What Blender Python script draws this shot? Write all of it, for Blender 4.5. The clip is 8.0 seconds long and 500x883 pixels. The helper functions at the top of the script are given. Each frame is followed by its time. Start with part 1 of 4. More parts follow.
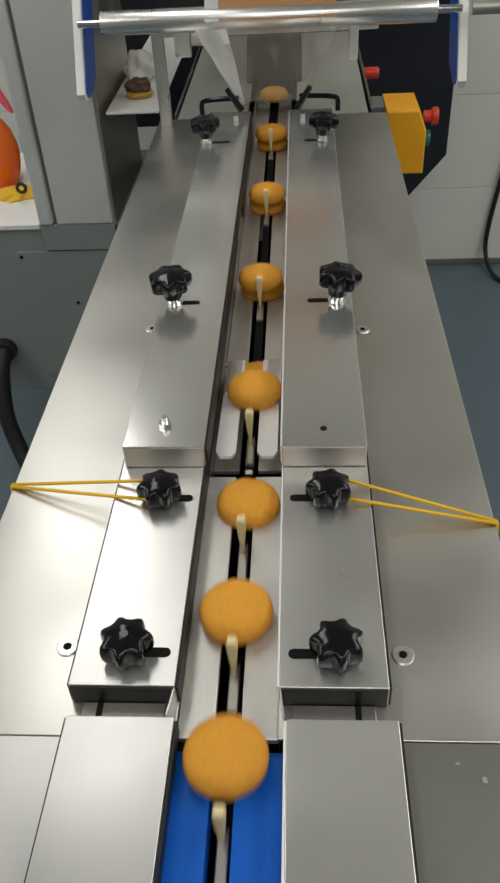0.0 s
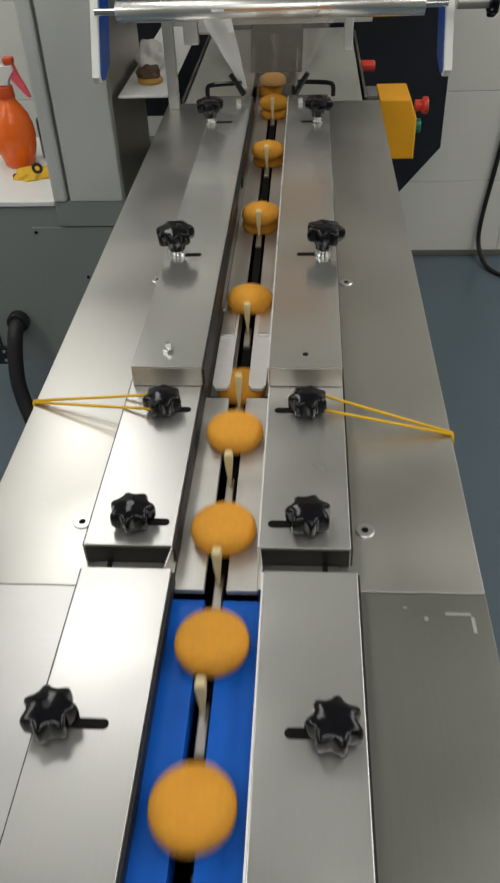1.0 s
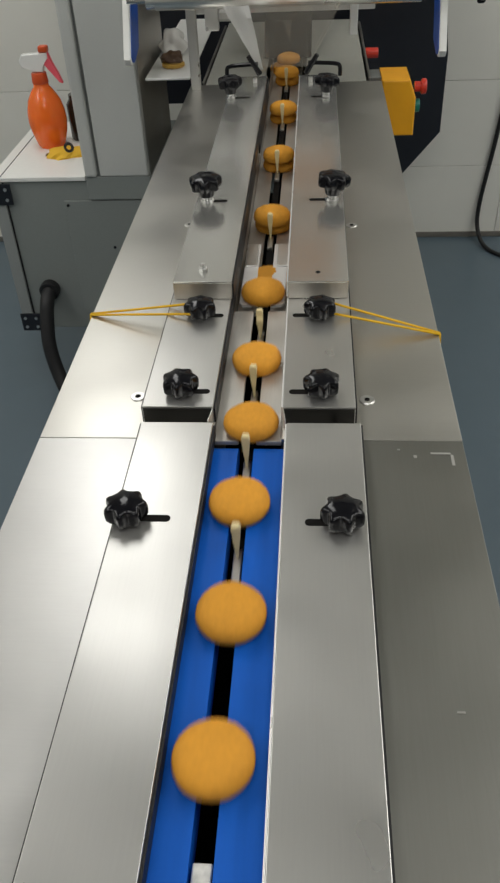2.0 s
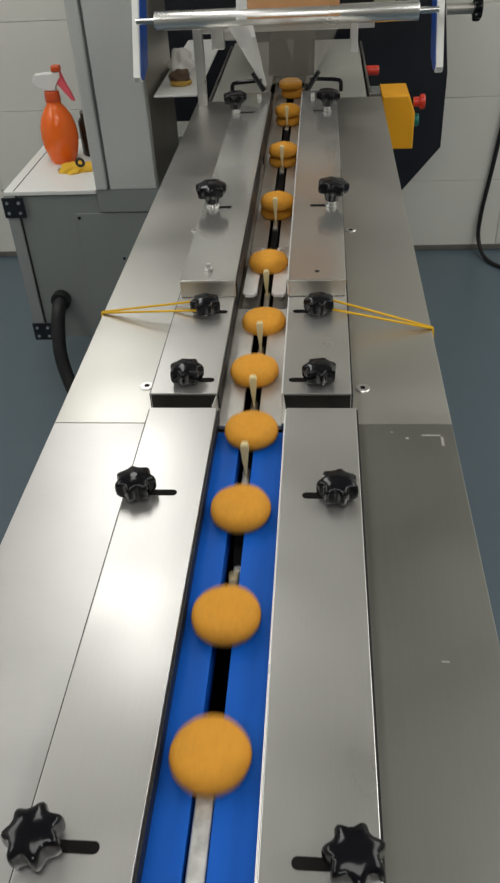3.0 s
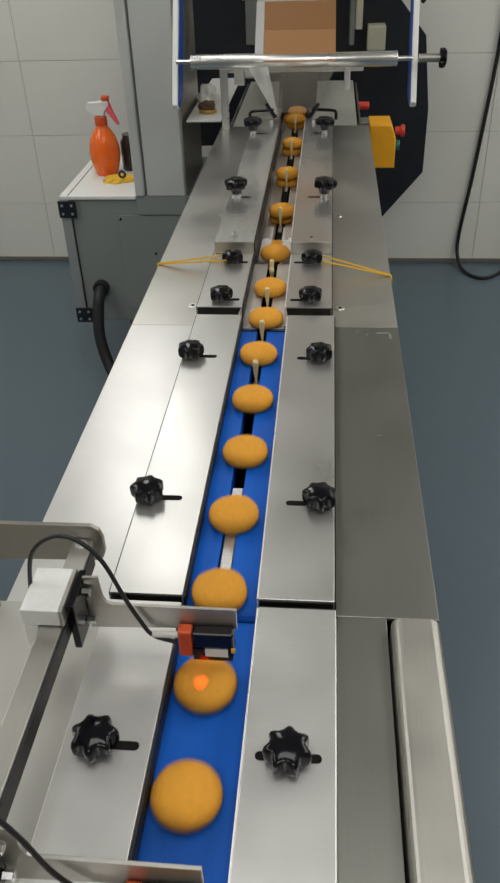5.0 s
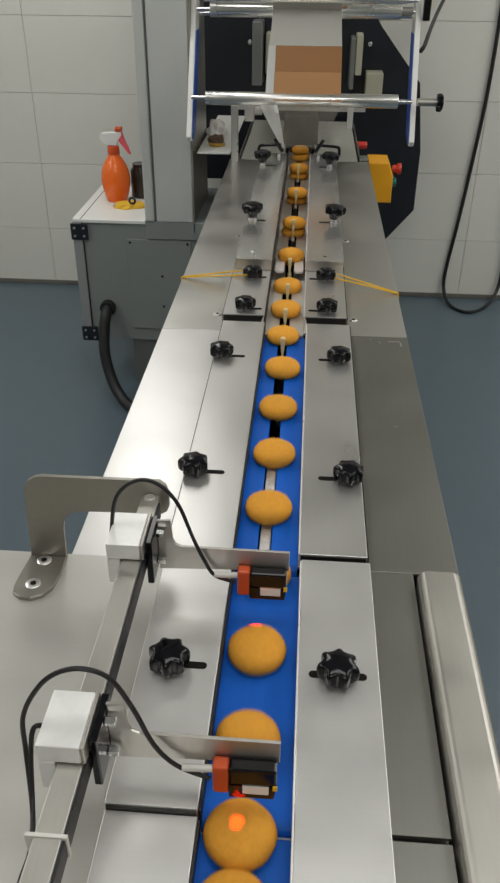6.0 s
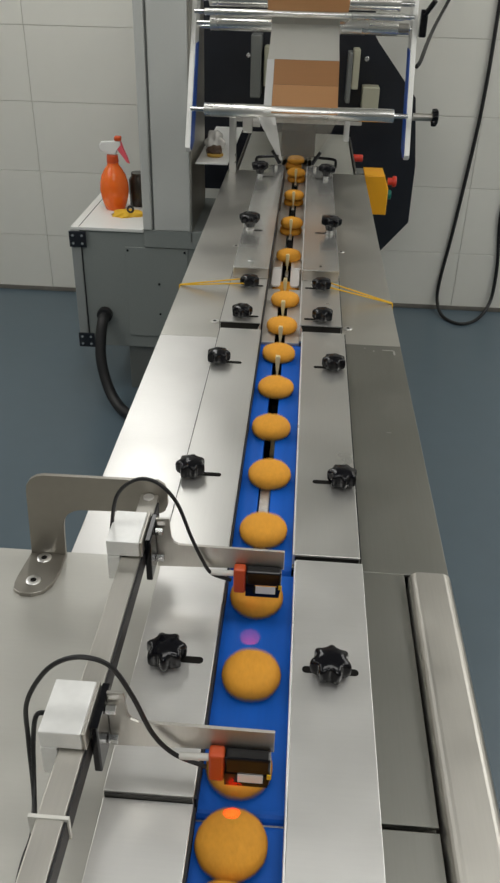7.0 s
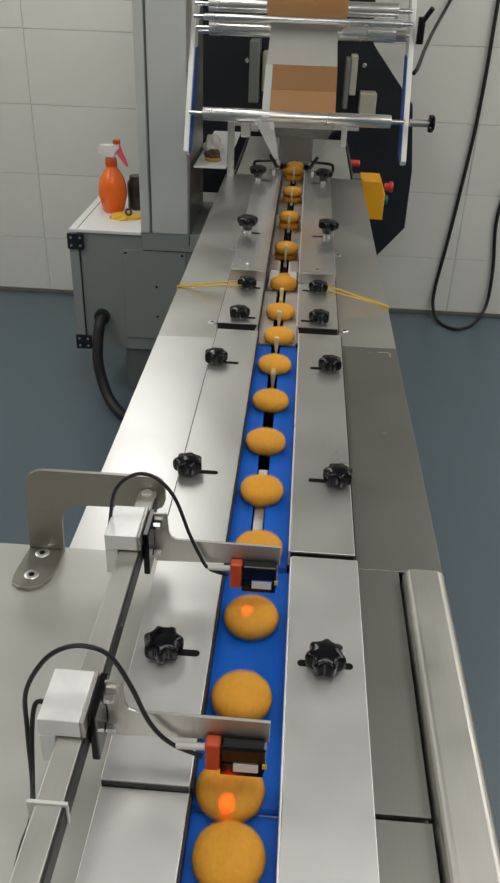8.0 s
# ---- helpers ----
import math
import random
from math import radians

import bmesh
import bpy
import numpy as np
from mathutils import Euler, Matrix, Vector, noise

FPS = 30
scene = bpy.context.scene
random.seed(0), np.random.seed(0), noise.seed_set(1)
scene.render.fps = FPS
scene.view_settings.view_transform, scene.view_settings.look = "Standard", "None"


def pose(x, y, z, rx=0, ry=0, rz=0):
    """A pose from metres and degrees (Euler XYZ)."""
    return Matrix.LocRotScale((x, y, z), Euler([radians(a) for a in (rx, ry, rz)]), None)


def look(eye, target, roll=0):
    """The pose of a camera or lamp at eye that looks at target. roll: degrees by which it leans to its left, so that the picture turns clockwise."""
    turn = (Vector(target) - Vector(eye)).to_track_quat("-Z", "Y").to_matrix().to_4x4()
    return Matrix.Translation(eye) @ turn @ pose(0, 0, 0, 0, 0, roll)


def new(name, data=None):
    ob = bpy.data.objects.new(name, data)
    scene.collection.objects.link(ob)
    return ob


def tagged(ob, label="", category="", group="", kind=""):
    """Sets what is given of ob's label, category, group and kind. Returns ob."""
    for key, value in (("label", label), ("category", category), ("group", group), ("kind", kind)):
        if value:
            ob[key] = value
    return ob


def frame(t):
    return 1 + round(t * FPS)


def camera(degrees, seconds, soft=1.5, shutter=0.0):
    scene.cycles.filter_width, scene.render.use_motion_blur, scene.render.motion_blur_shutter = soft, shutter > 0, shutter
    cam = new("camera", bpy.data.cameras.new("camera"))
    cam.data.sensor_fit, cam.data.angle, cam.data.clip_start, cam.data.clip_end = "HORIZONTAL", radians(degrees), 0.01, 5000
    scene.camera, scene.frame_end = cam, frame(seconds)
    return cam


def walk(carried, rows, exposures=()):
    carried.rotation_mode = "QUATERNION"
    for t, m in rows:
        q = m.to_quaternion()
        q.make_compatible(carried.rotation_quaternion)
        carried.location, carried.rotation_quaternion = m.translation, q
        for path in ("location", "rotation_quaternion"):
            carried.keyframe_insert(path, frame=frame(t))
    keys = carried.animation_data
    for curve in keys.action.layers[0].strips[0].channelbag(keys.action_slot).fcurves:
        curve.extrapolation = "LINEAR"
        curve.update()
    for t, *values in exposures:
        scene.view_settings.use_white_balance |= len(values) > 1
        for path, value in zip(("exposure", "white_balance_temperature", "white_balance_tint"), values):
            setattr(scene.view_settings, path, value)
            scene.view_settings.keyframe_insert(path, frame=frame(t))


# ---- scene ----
cam = camera(35.1, 8.0, soft=2.4, shutter=0.22)
PATH = [
    (0, (0.055, -0.362, 1.365), (-0.077, 1.167, 0.083), -3.6),
    (0.5, (0.054, -0.401, 1.364), (-0.079, 1.131, 0.085), -3.4),
    (1, (0.075, -0.504, 1.37), (-0.063, 1.031, 0.096), -2.7),
    (1.5, (0.099, -0.675, 1.357), (-0.058, 0.86, 0.084), -3.2),
    (2, (0.068, -0.721, 1.378), (-0.086, 0.822, 0.114), -3.1),
    (2.2, (0.075, -0.72, 1.378), (-0.095, 0.823, 0.117), -3.8),
    (3.3, (0.082, -0.839, 1.384), (-0.098, 0.743, 0.173), -3.3),
    (3.5, (0.092, -0.887, 1.389), (-0.112, 0.698, 0.185), -3.5),
    (4, (0.094, -1.072, 1.41), (-0.117, 0.515, 0.212), -3.7),
    (4.2, (0.097, -1.118, 1.419), (-0.114, 0.47, 0.221), -3.7),
    (5.3, (0.101, -1.325, 1.468), (-0.052, 0.323, 0.344), -1.1),
    (5.5, (0.07, -1.36, 1.464), (-0.068, 0.304, 0.362), -0.4),
    (6, (0.032, -1.406, 1.464), (-0.084, 0.275, 0.387), 0.5),
    (6.5, (0.025, -1.42, 1.455), (-0.078, 0.27, 0.39), 1.3),
    (7, (0.029, -1.431, 1.47), (-0.07, 0.264, 0.414), 1.5),
    (7.5, (0.032, -1.442, 1.471), (-0.064, 0.258, 0.421), 1.7),
    (8, (0.028, -1.445, 1.468), (-0.06, 0.258, 0.423), 2.1),
]
walk(cam, [(t, look(eye, target, roll)) for t, eye, target, roll in PATH])

# ---- light ----
world = bpy.data.worlds.new("world")
scene.world = world
world.use_nodes = True
wn = world.node_tree.nodes
sky = wn.new("ShaderNodeTexSky")
sky.sky_type = "NISHITA"
sky.sun_disc = False
wn["Background"].inputs[1].default_value = 0.08
world.node_tree.links.new(sky.outputs[0], wn["Background"].inputs[0])
scene.view_settings.exposure = 0.0

ROOM_X0, ROOM_X1, ROOM_Y0, ROOM_Y1, ROOM_H = -2.6, 2.4, -5.4, 2.25, 2.75
# fill panels added on the unseen ceiling: centre x, y, length along x, length along y, watts
FILL_PANELS = [(1.85, 0.6, 1.0, 2.6, 27), (-2.1, 0.1, 0.8, 2.6, 21), (0.1, -0.75, 1.2, 0.5, 7.5), (0.1, -2.4, 1.2, 0.6, 15)]
# light hung over the machine: centre x, y, height of its diffuser, width, length, turn about the vertical in degrees, watts
HUNG_LAMP = (-0.575, 1.28, 2.15, 0.25, 1.56, 13.0, 5.8)


def lamp(x, y, lx, ly, watts):
    data = bpy.data.lights.new("fill_panel_light", "AREA")
    data.shape, data.size, data.size_y, data.energy = "RECTANGLE", lx, ly, watts
    data.color = (1.0, 0.995, 0.965)
    ob = new("fill_panel_light", data)
    ob.matrix_world = look((x, y, ROOM_H - 0.085), (x, y + 0.0001, 0))


for panel in FILL_PANELS:
    lamp(*panel)
hung_data = bpy.data.lights.new("hung_lamp", "AREA")
hung_data.shape, hung_data.size, hung_data.size_y, hung_data.energy = "RECTANGLE", HUNG_LAMP[3], HUNG_LAMP[4], HUNG_LAMP[6]
hung_data.color = (1.0, 0.995, 0.965)
new("hung_lamp", hung_data).matrix_world = pose(HUNG_LAMP[0], HUNG_LAMP[1], HUNG_LAMP[2] - 0.005, 0, 0, HUNG_LAMP[5])


# ---- materials ----
def material(name, color, rough=0.5, metal=0.0, vary=0.06, scale=30.0, bump=0.05, stretch=(1, 1, 1), detail_scale=None, spec=0.5, rough_vary=0.08, stain=0.0, stain_scale=4.0, random_obj=0.0, distance=0.001):
    """Principled surface with two scales of colour and roughness variation and fine relief, at object scale in metres."""
    m = bpy.data.materials.new(name)
    m.use_nodes = True
    n, l = m.node_tree.nodes, m.node_tree.links
    b = n["Principled BSDF"]
    b.inputs["Metallic"].default_value = metal
    b.inputs["Specular IOR Level"].default_value = spec
    tc = n.new("ShaderNodeTexCoord")
    mp = n.new("ShaderNodeMapping")
    mp.inputs["Scale"].default_value = stretch
    l.new(tc.outputs["Object"], mp.inputs["Vector"])
    fine = n.new("ShaderNodeTexNoise")
    fine.inputs["Scale"].default_value, fine.inputs["Detail"].default_value = scale, 6
    l.new(mp.outputs[0], fine.inputs["Vector"])
    broad = n.new("ShaderNodeTexNoise")
    broad.inputs["Scale"].default_value, broad.inputs["Detail"].default_value = stain_scale, 4
    l.new(tc.outputs["Object"], broad.inputs["Vector"])
    # value = 1 + vary * (fine - 0.5) * 2 + stain * (broad - 0.5) * 2 (+ random)
    a = n.new("ShaderNodeMath"); a.operation = "MULTIPLY_ADD"
    a.inputs[1].default_value, a.inputs[2].default_value = 2 * vary, 1 - vary
    l.new(fine.outputs["Fac"], a.inputs[0])
    c = n.new("ShaderNodeMath"); c.operation = "MULTIPLY_ADD"
    c.inputs[1].default_value = 2 * stain
    l.new(broad.outputs["Fac"], c.inputs[0])
    sub = n.new("ShaderNodeMath"); sub.operation = "SUBTRACT"; sub.inputs[1].default_value = stain
    l.new(a.outputs[0], sub.inputs[0]); l.new(sub.outputs[0], c.inputs[2])
    val = c.outputs[0]
    if random_obj:
        oi = n.new("ShaderNodeObjectInfo")
        r = n.new("ShaderNodeMath"); r.operation = "MULTIPLY_ADD"
        r.inputs[1].default_value, r.inputs[2].default_value = 2 * random_obj, -random_obj
        l.new(oi.outputs["Random"], r.inputs[0])
        add = n.new("ShaderNodeMath"); add.operation = "ADD"
        l.new(val, add.inputs[0]); l.new(r.outputs[0], add.inputs[1])
        val = add.outputs[0]
    hsv = n.new("ShaderNodeHueSaturation")
    hsv.inputs["Color"].default_value = (*color, 1)
    l.new(val, hsv.inputs["Value"])
    l.new(hsv.outputs[0], b.inputs["Base Color"])
    rr = n.new("ShaderNodeMapRange")
    rr.inputs["To Min"].default_value, rr.inputs["To Max"].default_value = max(0.02, rough - rough_vary), rough + rough_vary
    rr.clamp = False
    rr.inputs["From Min"].default_value, rr.inputs["From Max"].default_value = 0.3, 0.7
    l.new(broad.outputs["Fac"], rr.inputs["Value"])
    l.new(rr.outputs[0], b.inputs["Roughness"])
    if bump:
        bp = n.new("ShaderNodeBump")
        bp.inputs["Strength"].default_value, bp.inputs["Distance"].default_value = bump, distance
        l.new(fine.outputs["Fac"], bp.inputs["Height"])
        l.new(bp.outputs[0], b.inputs["Normal"])
    return m


def plain(name, color, rough=0.4, **inputs):
    m = material(name, color, rough, vary=0.04, bump=0.02)
    for key, v in inputs.items():
        m.node_tree.nodes["Principled BSDF"].inputs[key.replace("_", " ")].default_value = v
    return m


STEEL_BED = material("brushed_steel_bed", (0.63, 0.615, 0.575), 0.35, 1.0, vary=0.03, scale=60, stretch=(0.35, 9, 1), bump=0.012, stain=0.045, stain_scale=6, rough_vary=0.075)
STEEL_PLATE = material("brushed_steel_plate", (0.66, 0.65, 0.625), 0.33, 0.88, vary=0.03, scale=70, stretch=(9, 0.3, 1), bump=0.012, stain=0.02, stain_scale=7, rough_vary=0.06)
STEEL_GLOSS = material("polished_steel_cover", (0.62, 0.615, 0.585), 0.20, 0.82, vary=0.04, scale=70, stretch=(0.3, 9, 1), bump=0.02, stain=0.0, stain_scale=8, rough_vary=0.03)
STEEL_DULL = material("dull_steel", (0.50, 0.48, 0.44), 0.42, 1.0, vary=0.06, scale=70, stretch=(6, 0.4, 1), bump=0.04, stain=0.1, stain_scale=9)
STEEL_CHANNEL = material("channel_steel", (0.68, 0.66, 0.62), 0.42, 0.7, vary=0.06, scale=80, stretch=(6, 0.4, 1), bump=0.04, stain=0.12, stain_scale=25)
SHEET_WHITE = material("pale_sheet", (0.54, 0.53, 0.49), 0.42, 0.6, vary=0.03, scale=50, stretch=(0.5, 8, 1), bump=0.02, stain=0.05, stain_scale=8)
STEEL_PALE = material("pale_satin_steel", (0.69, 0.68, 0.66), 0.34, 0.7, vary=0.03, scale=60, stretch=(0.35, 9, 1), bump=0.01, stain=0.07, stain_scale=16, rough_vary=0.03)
REAR_SATIN = material("rear_satin_steel", (0.46, 0.46, 0.41), 0.5, 0.25, vary=0.05, scale=60, stretch=(6, 0.4, 1), bump=0.02, stain=0.05, stain_scale=9)
CREAM = material("cream_mount_paint", (0.46, 0.45, 0.34), 0.45, vary=0.05, scale=90, bump=0.03, stain=0.05)
# opaque white: painted glare of the film margin, also the sensor's pale fill
GLARE_AND_FILL = material("glare_and_pale_fill", (0.84, 0.84, 0.83), 0.16, 0.0, vary=0.03, scale=20, bump=0.03, spec=0.8, rough_vary=0.0)
BRACKET_STEEL = material("bracket_steel", (0.34, 0.32, 0.285), 0.4, 1.0, vary=0.05, scale=90, bump=0.03, stain=0.08, stain_scale=20)
# pale steel: painted glints on the guide edges, also the flap legs
GLINT_AND_LEG = material("glint_and_leg_steel", (0.90, 0.89, 0.87), 0.3, 0.4, vary=0.05, scale=80, bump=0.02)
# near-black steel that carries the painted shade on plate ends
END_SHADE = material("end_shade_steel", (0.06, 0.059, 0.055), 0.5, 1.0, vary=0.12, scale=90, stretch=(0.4, 1, 6), bump=0.04)
STEEL_DARK = material("darker_steel", (0.28, 0.277, 0.252), 0.42, 1.0, vary=0.05, scale=70, stretch=(9, 0.3, 1), bump=0.02, stain=0.02, stain_scale=9, rough_vary=0.03)
ROLLER = material("satin_roller", (0.82, 0.81, 0.78), 0.27, 1.0, vary=0.04, scale=60, stretch=(6, 1, 1), bump=0.01, rough_vary=0.03)
CHROME = material("chrome", (0.78, 0.78, 0.78), 0.14, 1.0, vary=0.03, scale=20, bump=0.0, rough_vary=0.05)
ALU = material("aluminium", (0.80, 0.79, 0.77), 0.33, 1.0, vary=0.04, scale=150, bump=0.03, stain=0.03)
BLOCK_ALU = material("milled_block", (0.86, 0.86, 0.84), 0.4, 0.35, vary=0.05, scale=150, bump=0.03, stain=0.06, stain_scale=40)
# near-black: paints the shade inside openings, also used for dark parts
SHADE_AND_DARK = material("shade_and_dark_parts", (0.012, 0.011, 0.010), 0.8, 0.0, vary=0.3, scale=60, bump=0.1, spec=0.1)
BLACK_PLASTIC = material("black_bakelite", (0.005, 0.005, 0.007), 0.13, 0.0, vary=0.15, scale=60, bump=0.015, rough_vary=0.04, spec=0.3)
BLACK_PANEL = material("black_panel", (0.012, 0.014, 0.02), 0.35, 0.0, vary=0.2, scale=30, bump=0.03, stain=0.2)
BLACK_RUBBER = material("black_rubber", (0.010, 0.010, 0.011), 0.5, 0.0, vary=0.2, scale=80, bump=0.1)
BLUE_BELT = material("blue_belt", (0.004, 0.105, 0.52), 0.5, 0.0, vary=0.08, scale=60, stretch=(4, 0.25, 1), bump=0.08, stain=0.12, stain_scale=14, spec=0.25)
BLUE_FILM = material("blue_coating", (0.02, 0.09, 0.42), 0.35, 0.0, vary=0.08, bump=0.02)
CAB_PAINT = material("cabinet_paint", (0.24, 0.26, 0.25), 0.45, 0.0, vary=0.05, scale=220, bump=0.08, stain=0.02, stain_scale=3)
GREY_PAINT = material("grey_paint", (0.52, 0.53, 0.51), 0.45, 0.0, vary=0.04, scale=200, bump=0.06, stain=0.05, stain_scale=3)
PROFILE_GREY = material("profile_grey", (0.33, 0.345, 0.335), 0.4, 0.2, vary=0.05, scale=150, bump=0.04, stain=0.04)
GREY_DARK = material("grey_frame", (0.22, 0.23, 0.22), 0.4, 0.3, vary=0.05, scale=150, bump=0.04, stain=0.05)
WHITE_PAINT = material("white_paint", (0.78, 0.78, 0.75), 0.4, 0.0, vary=0.03, scale=90, bump=0.02, stain=0.03)
TILE = material("wall_tile", (0.78, 0.77, 0.71), 0.3, 0.0, vary=0.02, scale=14, bump=0.02, stain=0.0, stain_scale=2.5, random_obj=0.02, rough_vary=0.0)
GROUT = material("grout", (0.68, 0.67, 0.61), 0.8, 0.0, vary=0.1, scale=60, bump=0.2)
PLASTER = material("plaster", (0.68, 0.67, 0.63), 0.7, 0.0, vary=0.03, scale=25, bump=0.1, stain=0.03)
FLOOR = material("epoxy_floor", (0.095, 0.135, 0.165), 0.33, 0.0, vary=0.05, scale=12, bump=0.02, stain=0.08, stain_scale=2.2, rough_vary=0.05)
COOKIE = material("cookie", (0.72, 0.325, 0.036), 0.75, 0.0, vary=0.14, scale=260, bump=0.5, stain=0.16, stain_scale=30, random_obj=0.05, spec=0.25, distance=0.0015)
NYLON = material("nylon_finger", (0.78, 0.64, 0.34), 0.45, 0.0, vary=0.08, scale=80, bump=0.05, stain=0.15, stain_scale=40)
TAPE = material("tape_residue", (0.42, 0.41, 0.38), 0.3, 0.3, vary=0.1, scale=200, bump=0.05)
BAND = plain("yellow_rubber", (0.85, 0.50, 0.01), 0.5)
ORANGE_BOX = material("orange_box", (0.92, 0.42, 0.012), 0.4, 0.0, vary=0.05, bump=0.02)
RED_BUTTON = plain("red_button", (0.62, 0.05, 0.03), 0.35)
GREEN_BUTTON = plain("green_button", (0.01, 0.18, 0.15), 0.35)
SENSOR_ORANGE = plain("sensor_orange", (0.62, 0.085, 0.018), 0.35)
YELLOW_CLOTH = plain("yellow_cloth", (0.75, 0.45, 0.03), 0.8)
PINK = plain("pink_plastic", (0.85, 0.12, 0.16), 0.4)
TAN_FILM = material("tan_film", (0.66, 0.37, 0.17), 0.36, 0.0, vary=0.04, scale=8, stretch=(1, 1, 40), bump=0.02, stain=0.0, rough_vary=0.0)
TAN_DARK = material("dark_tan_film", (0.52, 0.27, 0.115), 0.36, 0.0, vary=0.04, scale=8, stretch=(1, 1, 40), bump=0.02, stain=0.0, rough_vary=0.0)
SLOT_ALU = material("worn_slot_bar", (0.78, 0.77, 0.74), 0.4, 0.8, vary=0.28, scale=170, bump=0.15, stain=0.3, stain_scale=60)
GREY_FILM = material("grey_film", (0.68, 0.67, 0.62), 0.25, 0.0, vary=0.03, scale=20, bump=0.05, stain=0.0, rough_vary=0.0)
RED_GLOW = bpy.data.materials.new("red_emitter")
RED_GLOW.use_nodes = True
RED_GLOW.node_tree.nodes["Principled BSDF"].inputs["Base Color"].default_value = (0.6, 0.03, 0.02, 1)
RED_GLOW.node_tree.nodes["Principled BSDF"].inputs["Emission Color"].default_value = (1, 0.05, 0.02, 1)
RED_GLOW.node_tree.nodes["Principled BSDF"].inputs["Emission Strength"].default_value = 3
TUBE = bpy.data.materials.new("lamp_diffuser")
TUBE.use_nodes = True
TUBE.node_tree.nodes["Principled BSDF"].inputs["Emission Color"].default_value = (1, 0.985, 0.945, 1)
TUBE.node_tree.nodes["Principled BSDF"].inputs["Emission Strength"].default_value = 0.5


def clear(name, color, rough, alpha):
    """Thin clear plastic: mostly see-through, with gloss."""
    m = bpy.data.materials.new(name)
    m.use_nodes = True
    b = m.node_tree.nodes["Principled BSDF"]
    b.inputs["Base Color"].default_value = (*color, 1)
    b.inputs["Roughness"].default_value = rough
    b.inputs["Alpha"].default_value = alpha
    b.inputs["Specular IOR Level"].default_value = 0.9
    return m


CLEAR_FILM = clear("clear_film", (0.62, 0.58, 0.50), 0.12, 0.24)
CLEAR_WRINKLED = clear("wrinkled_film", (0.9, 0.9, 0.88), 0.2, 0.82)
BOTTLE = bpy.data.materials.new("orange_liquid_bottle")
BOTTLE.use_nodes = True
bb = BOTTLE.node_tree.nodes["Principled BSDF"]
bb.inputs["Base Color"].default_value = (0.92, 0.17, 0.02, 1)
bb.inputs["Roughness"].default_value = 0.18
bb.inputs["Subsurface Weight"].default_value = 0.3
bb.inputs["Subsurface Radius"].default_value = (0.03, 0.008, 0.004)


# ---- mesh helpers ----
def mesh_of(bm, name, mat, smooth=False):
    bmesh.ops.recalc_face_normals(bm, faces=bm.faces)
    if smooth:
        for e in bm.edges:
            if len(e.link_faces) == 2 and e.calc_face_angle(0) > radians(38):
                e.smooth = False
    me = bpy.data.meshes.new(name)
    bm.to_mesh(me)
    bm.free()
    me.materials.append(mat)
    return me


def part(name, bm, mat, parent=None, label="", smooth=True):
    ob = new(name, mesh_of(bm, name, mat, smooth))
    if parent is not None:
        ob.parent = parent
    if label:
        ob["label"] = label
    return ob


def empty(name, x=0, y=0, z=0, **tags):
    ob = new(name)
    ob.location = (x, y, z)
    return tagged(ob, **tags)


def box(bm, x0, x1, y0, y1, z0, z1, bevel=0.0, segments=2, turn=None):
    """Adds a box with rounded edges to bm."""
    m = Matrix.Translation(((x0 + x1) / 2, (y0 + y1) / 2, (z0 + z1) / 2)) @ Matrix.Diagonal((abs(x1 - x0), abs(y1 - y0), abs(z1 - z0), 1))
    if turn is not None:
        m = turn @ m
    vs = bmesh.ops.create_cube(bm, size=1, matrix=m)["verts"]
    if bevel:
        es = list({e for v in vs for e in v.link_edges})
        bmesh.ops.bevel(bm, geom=es, offset=bevel, segments=segments, profile=0.5, affect="EDGES")
    return bm


def boxed(*args, **kw):
    return box(bmesh.new(), *args, **kw)


def cyl(bm, p, q, r, segs=20, r2=None, bevel=0.0):
    """Adds a cylinder (or cone) from p to q."""
    p, q = Vector(p), Vector(q)
    m = Matrix.Translation((p + q) / 2) @ (q - p).to_track_quat("Z", "Y").to_matrix().to_4x4()
    old = set(bm.faces)
    vs = bmesh.ops.create_cone(bm, cap_ends=True, segments=segs, radius1=r, radius2=r if r2 is None else r2, depth=(q - p).length, matrix=m)["verts"]
    if bevel:
        fs = [f for f in {f for v in vs for f in v.link_faces} if len(f.verts) > 4]
        bmesh.ops.bevel(bm, geom=list({e for f in fs for e in f.edges}), offset=bevel, segments=2, profile=0.5, affect="EDGES")
    if segs > 6:
        for f in bm.faces:
            if f not in old and len(f.verts) == 4:
                f.smooth = True
    return bm


def lathe(bm, profile, segs=24, centre=(0, 0, 0)):
    """Adds a turned body from (radius, height) pairs."""
    rings = []
    for r, z in profile:
        rings.append([bm.verts.new((centre[0] + r * math.cos(2 * math.pi * i / segs), centre[1] + r * math.sin(2 * math.pi * i / segs), centre[2] + z)) for i in range(segs)])
    for a, b in zip(rings, rings[1:]):
        for i in range(segs):
            bm.faces.new((a[i], a[(i + 1) % segs], b[(i + 1) % segs], b[i])).smooth = True
    bm.faces.new(rings[0][::-1])
    bm.faces.new(rings[-1])
    return bm


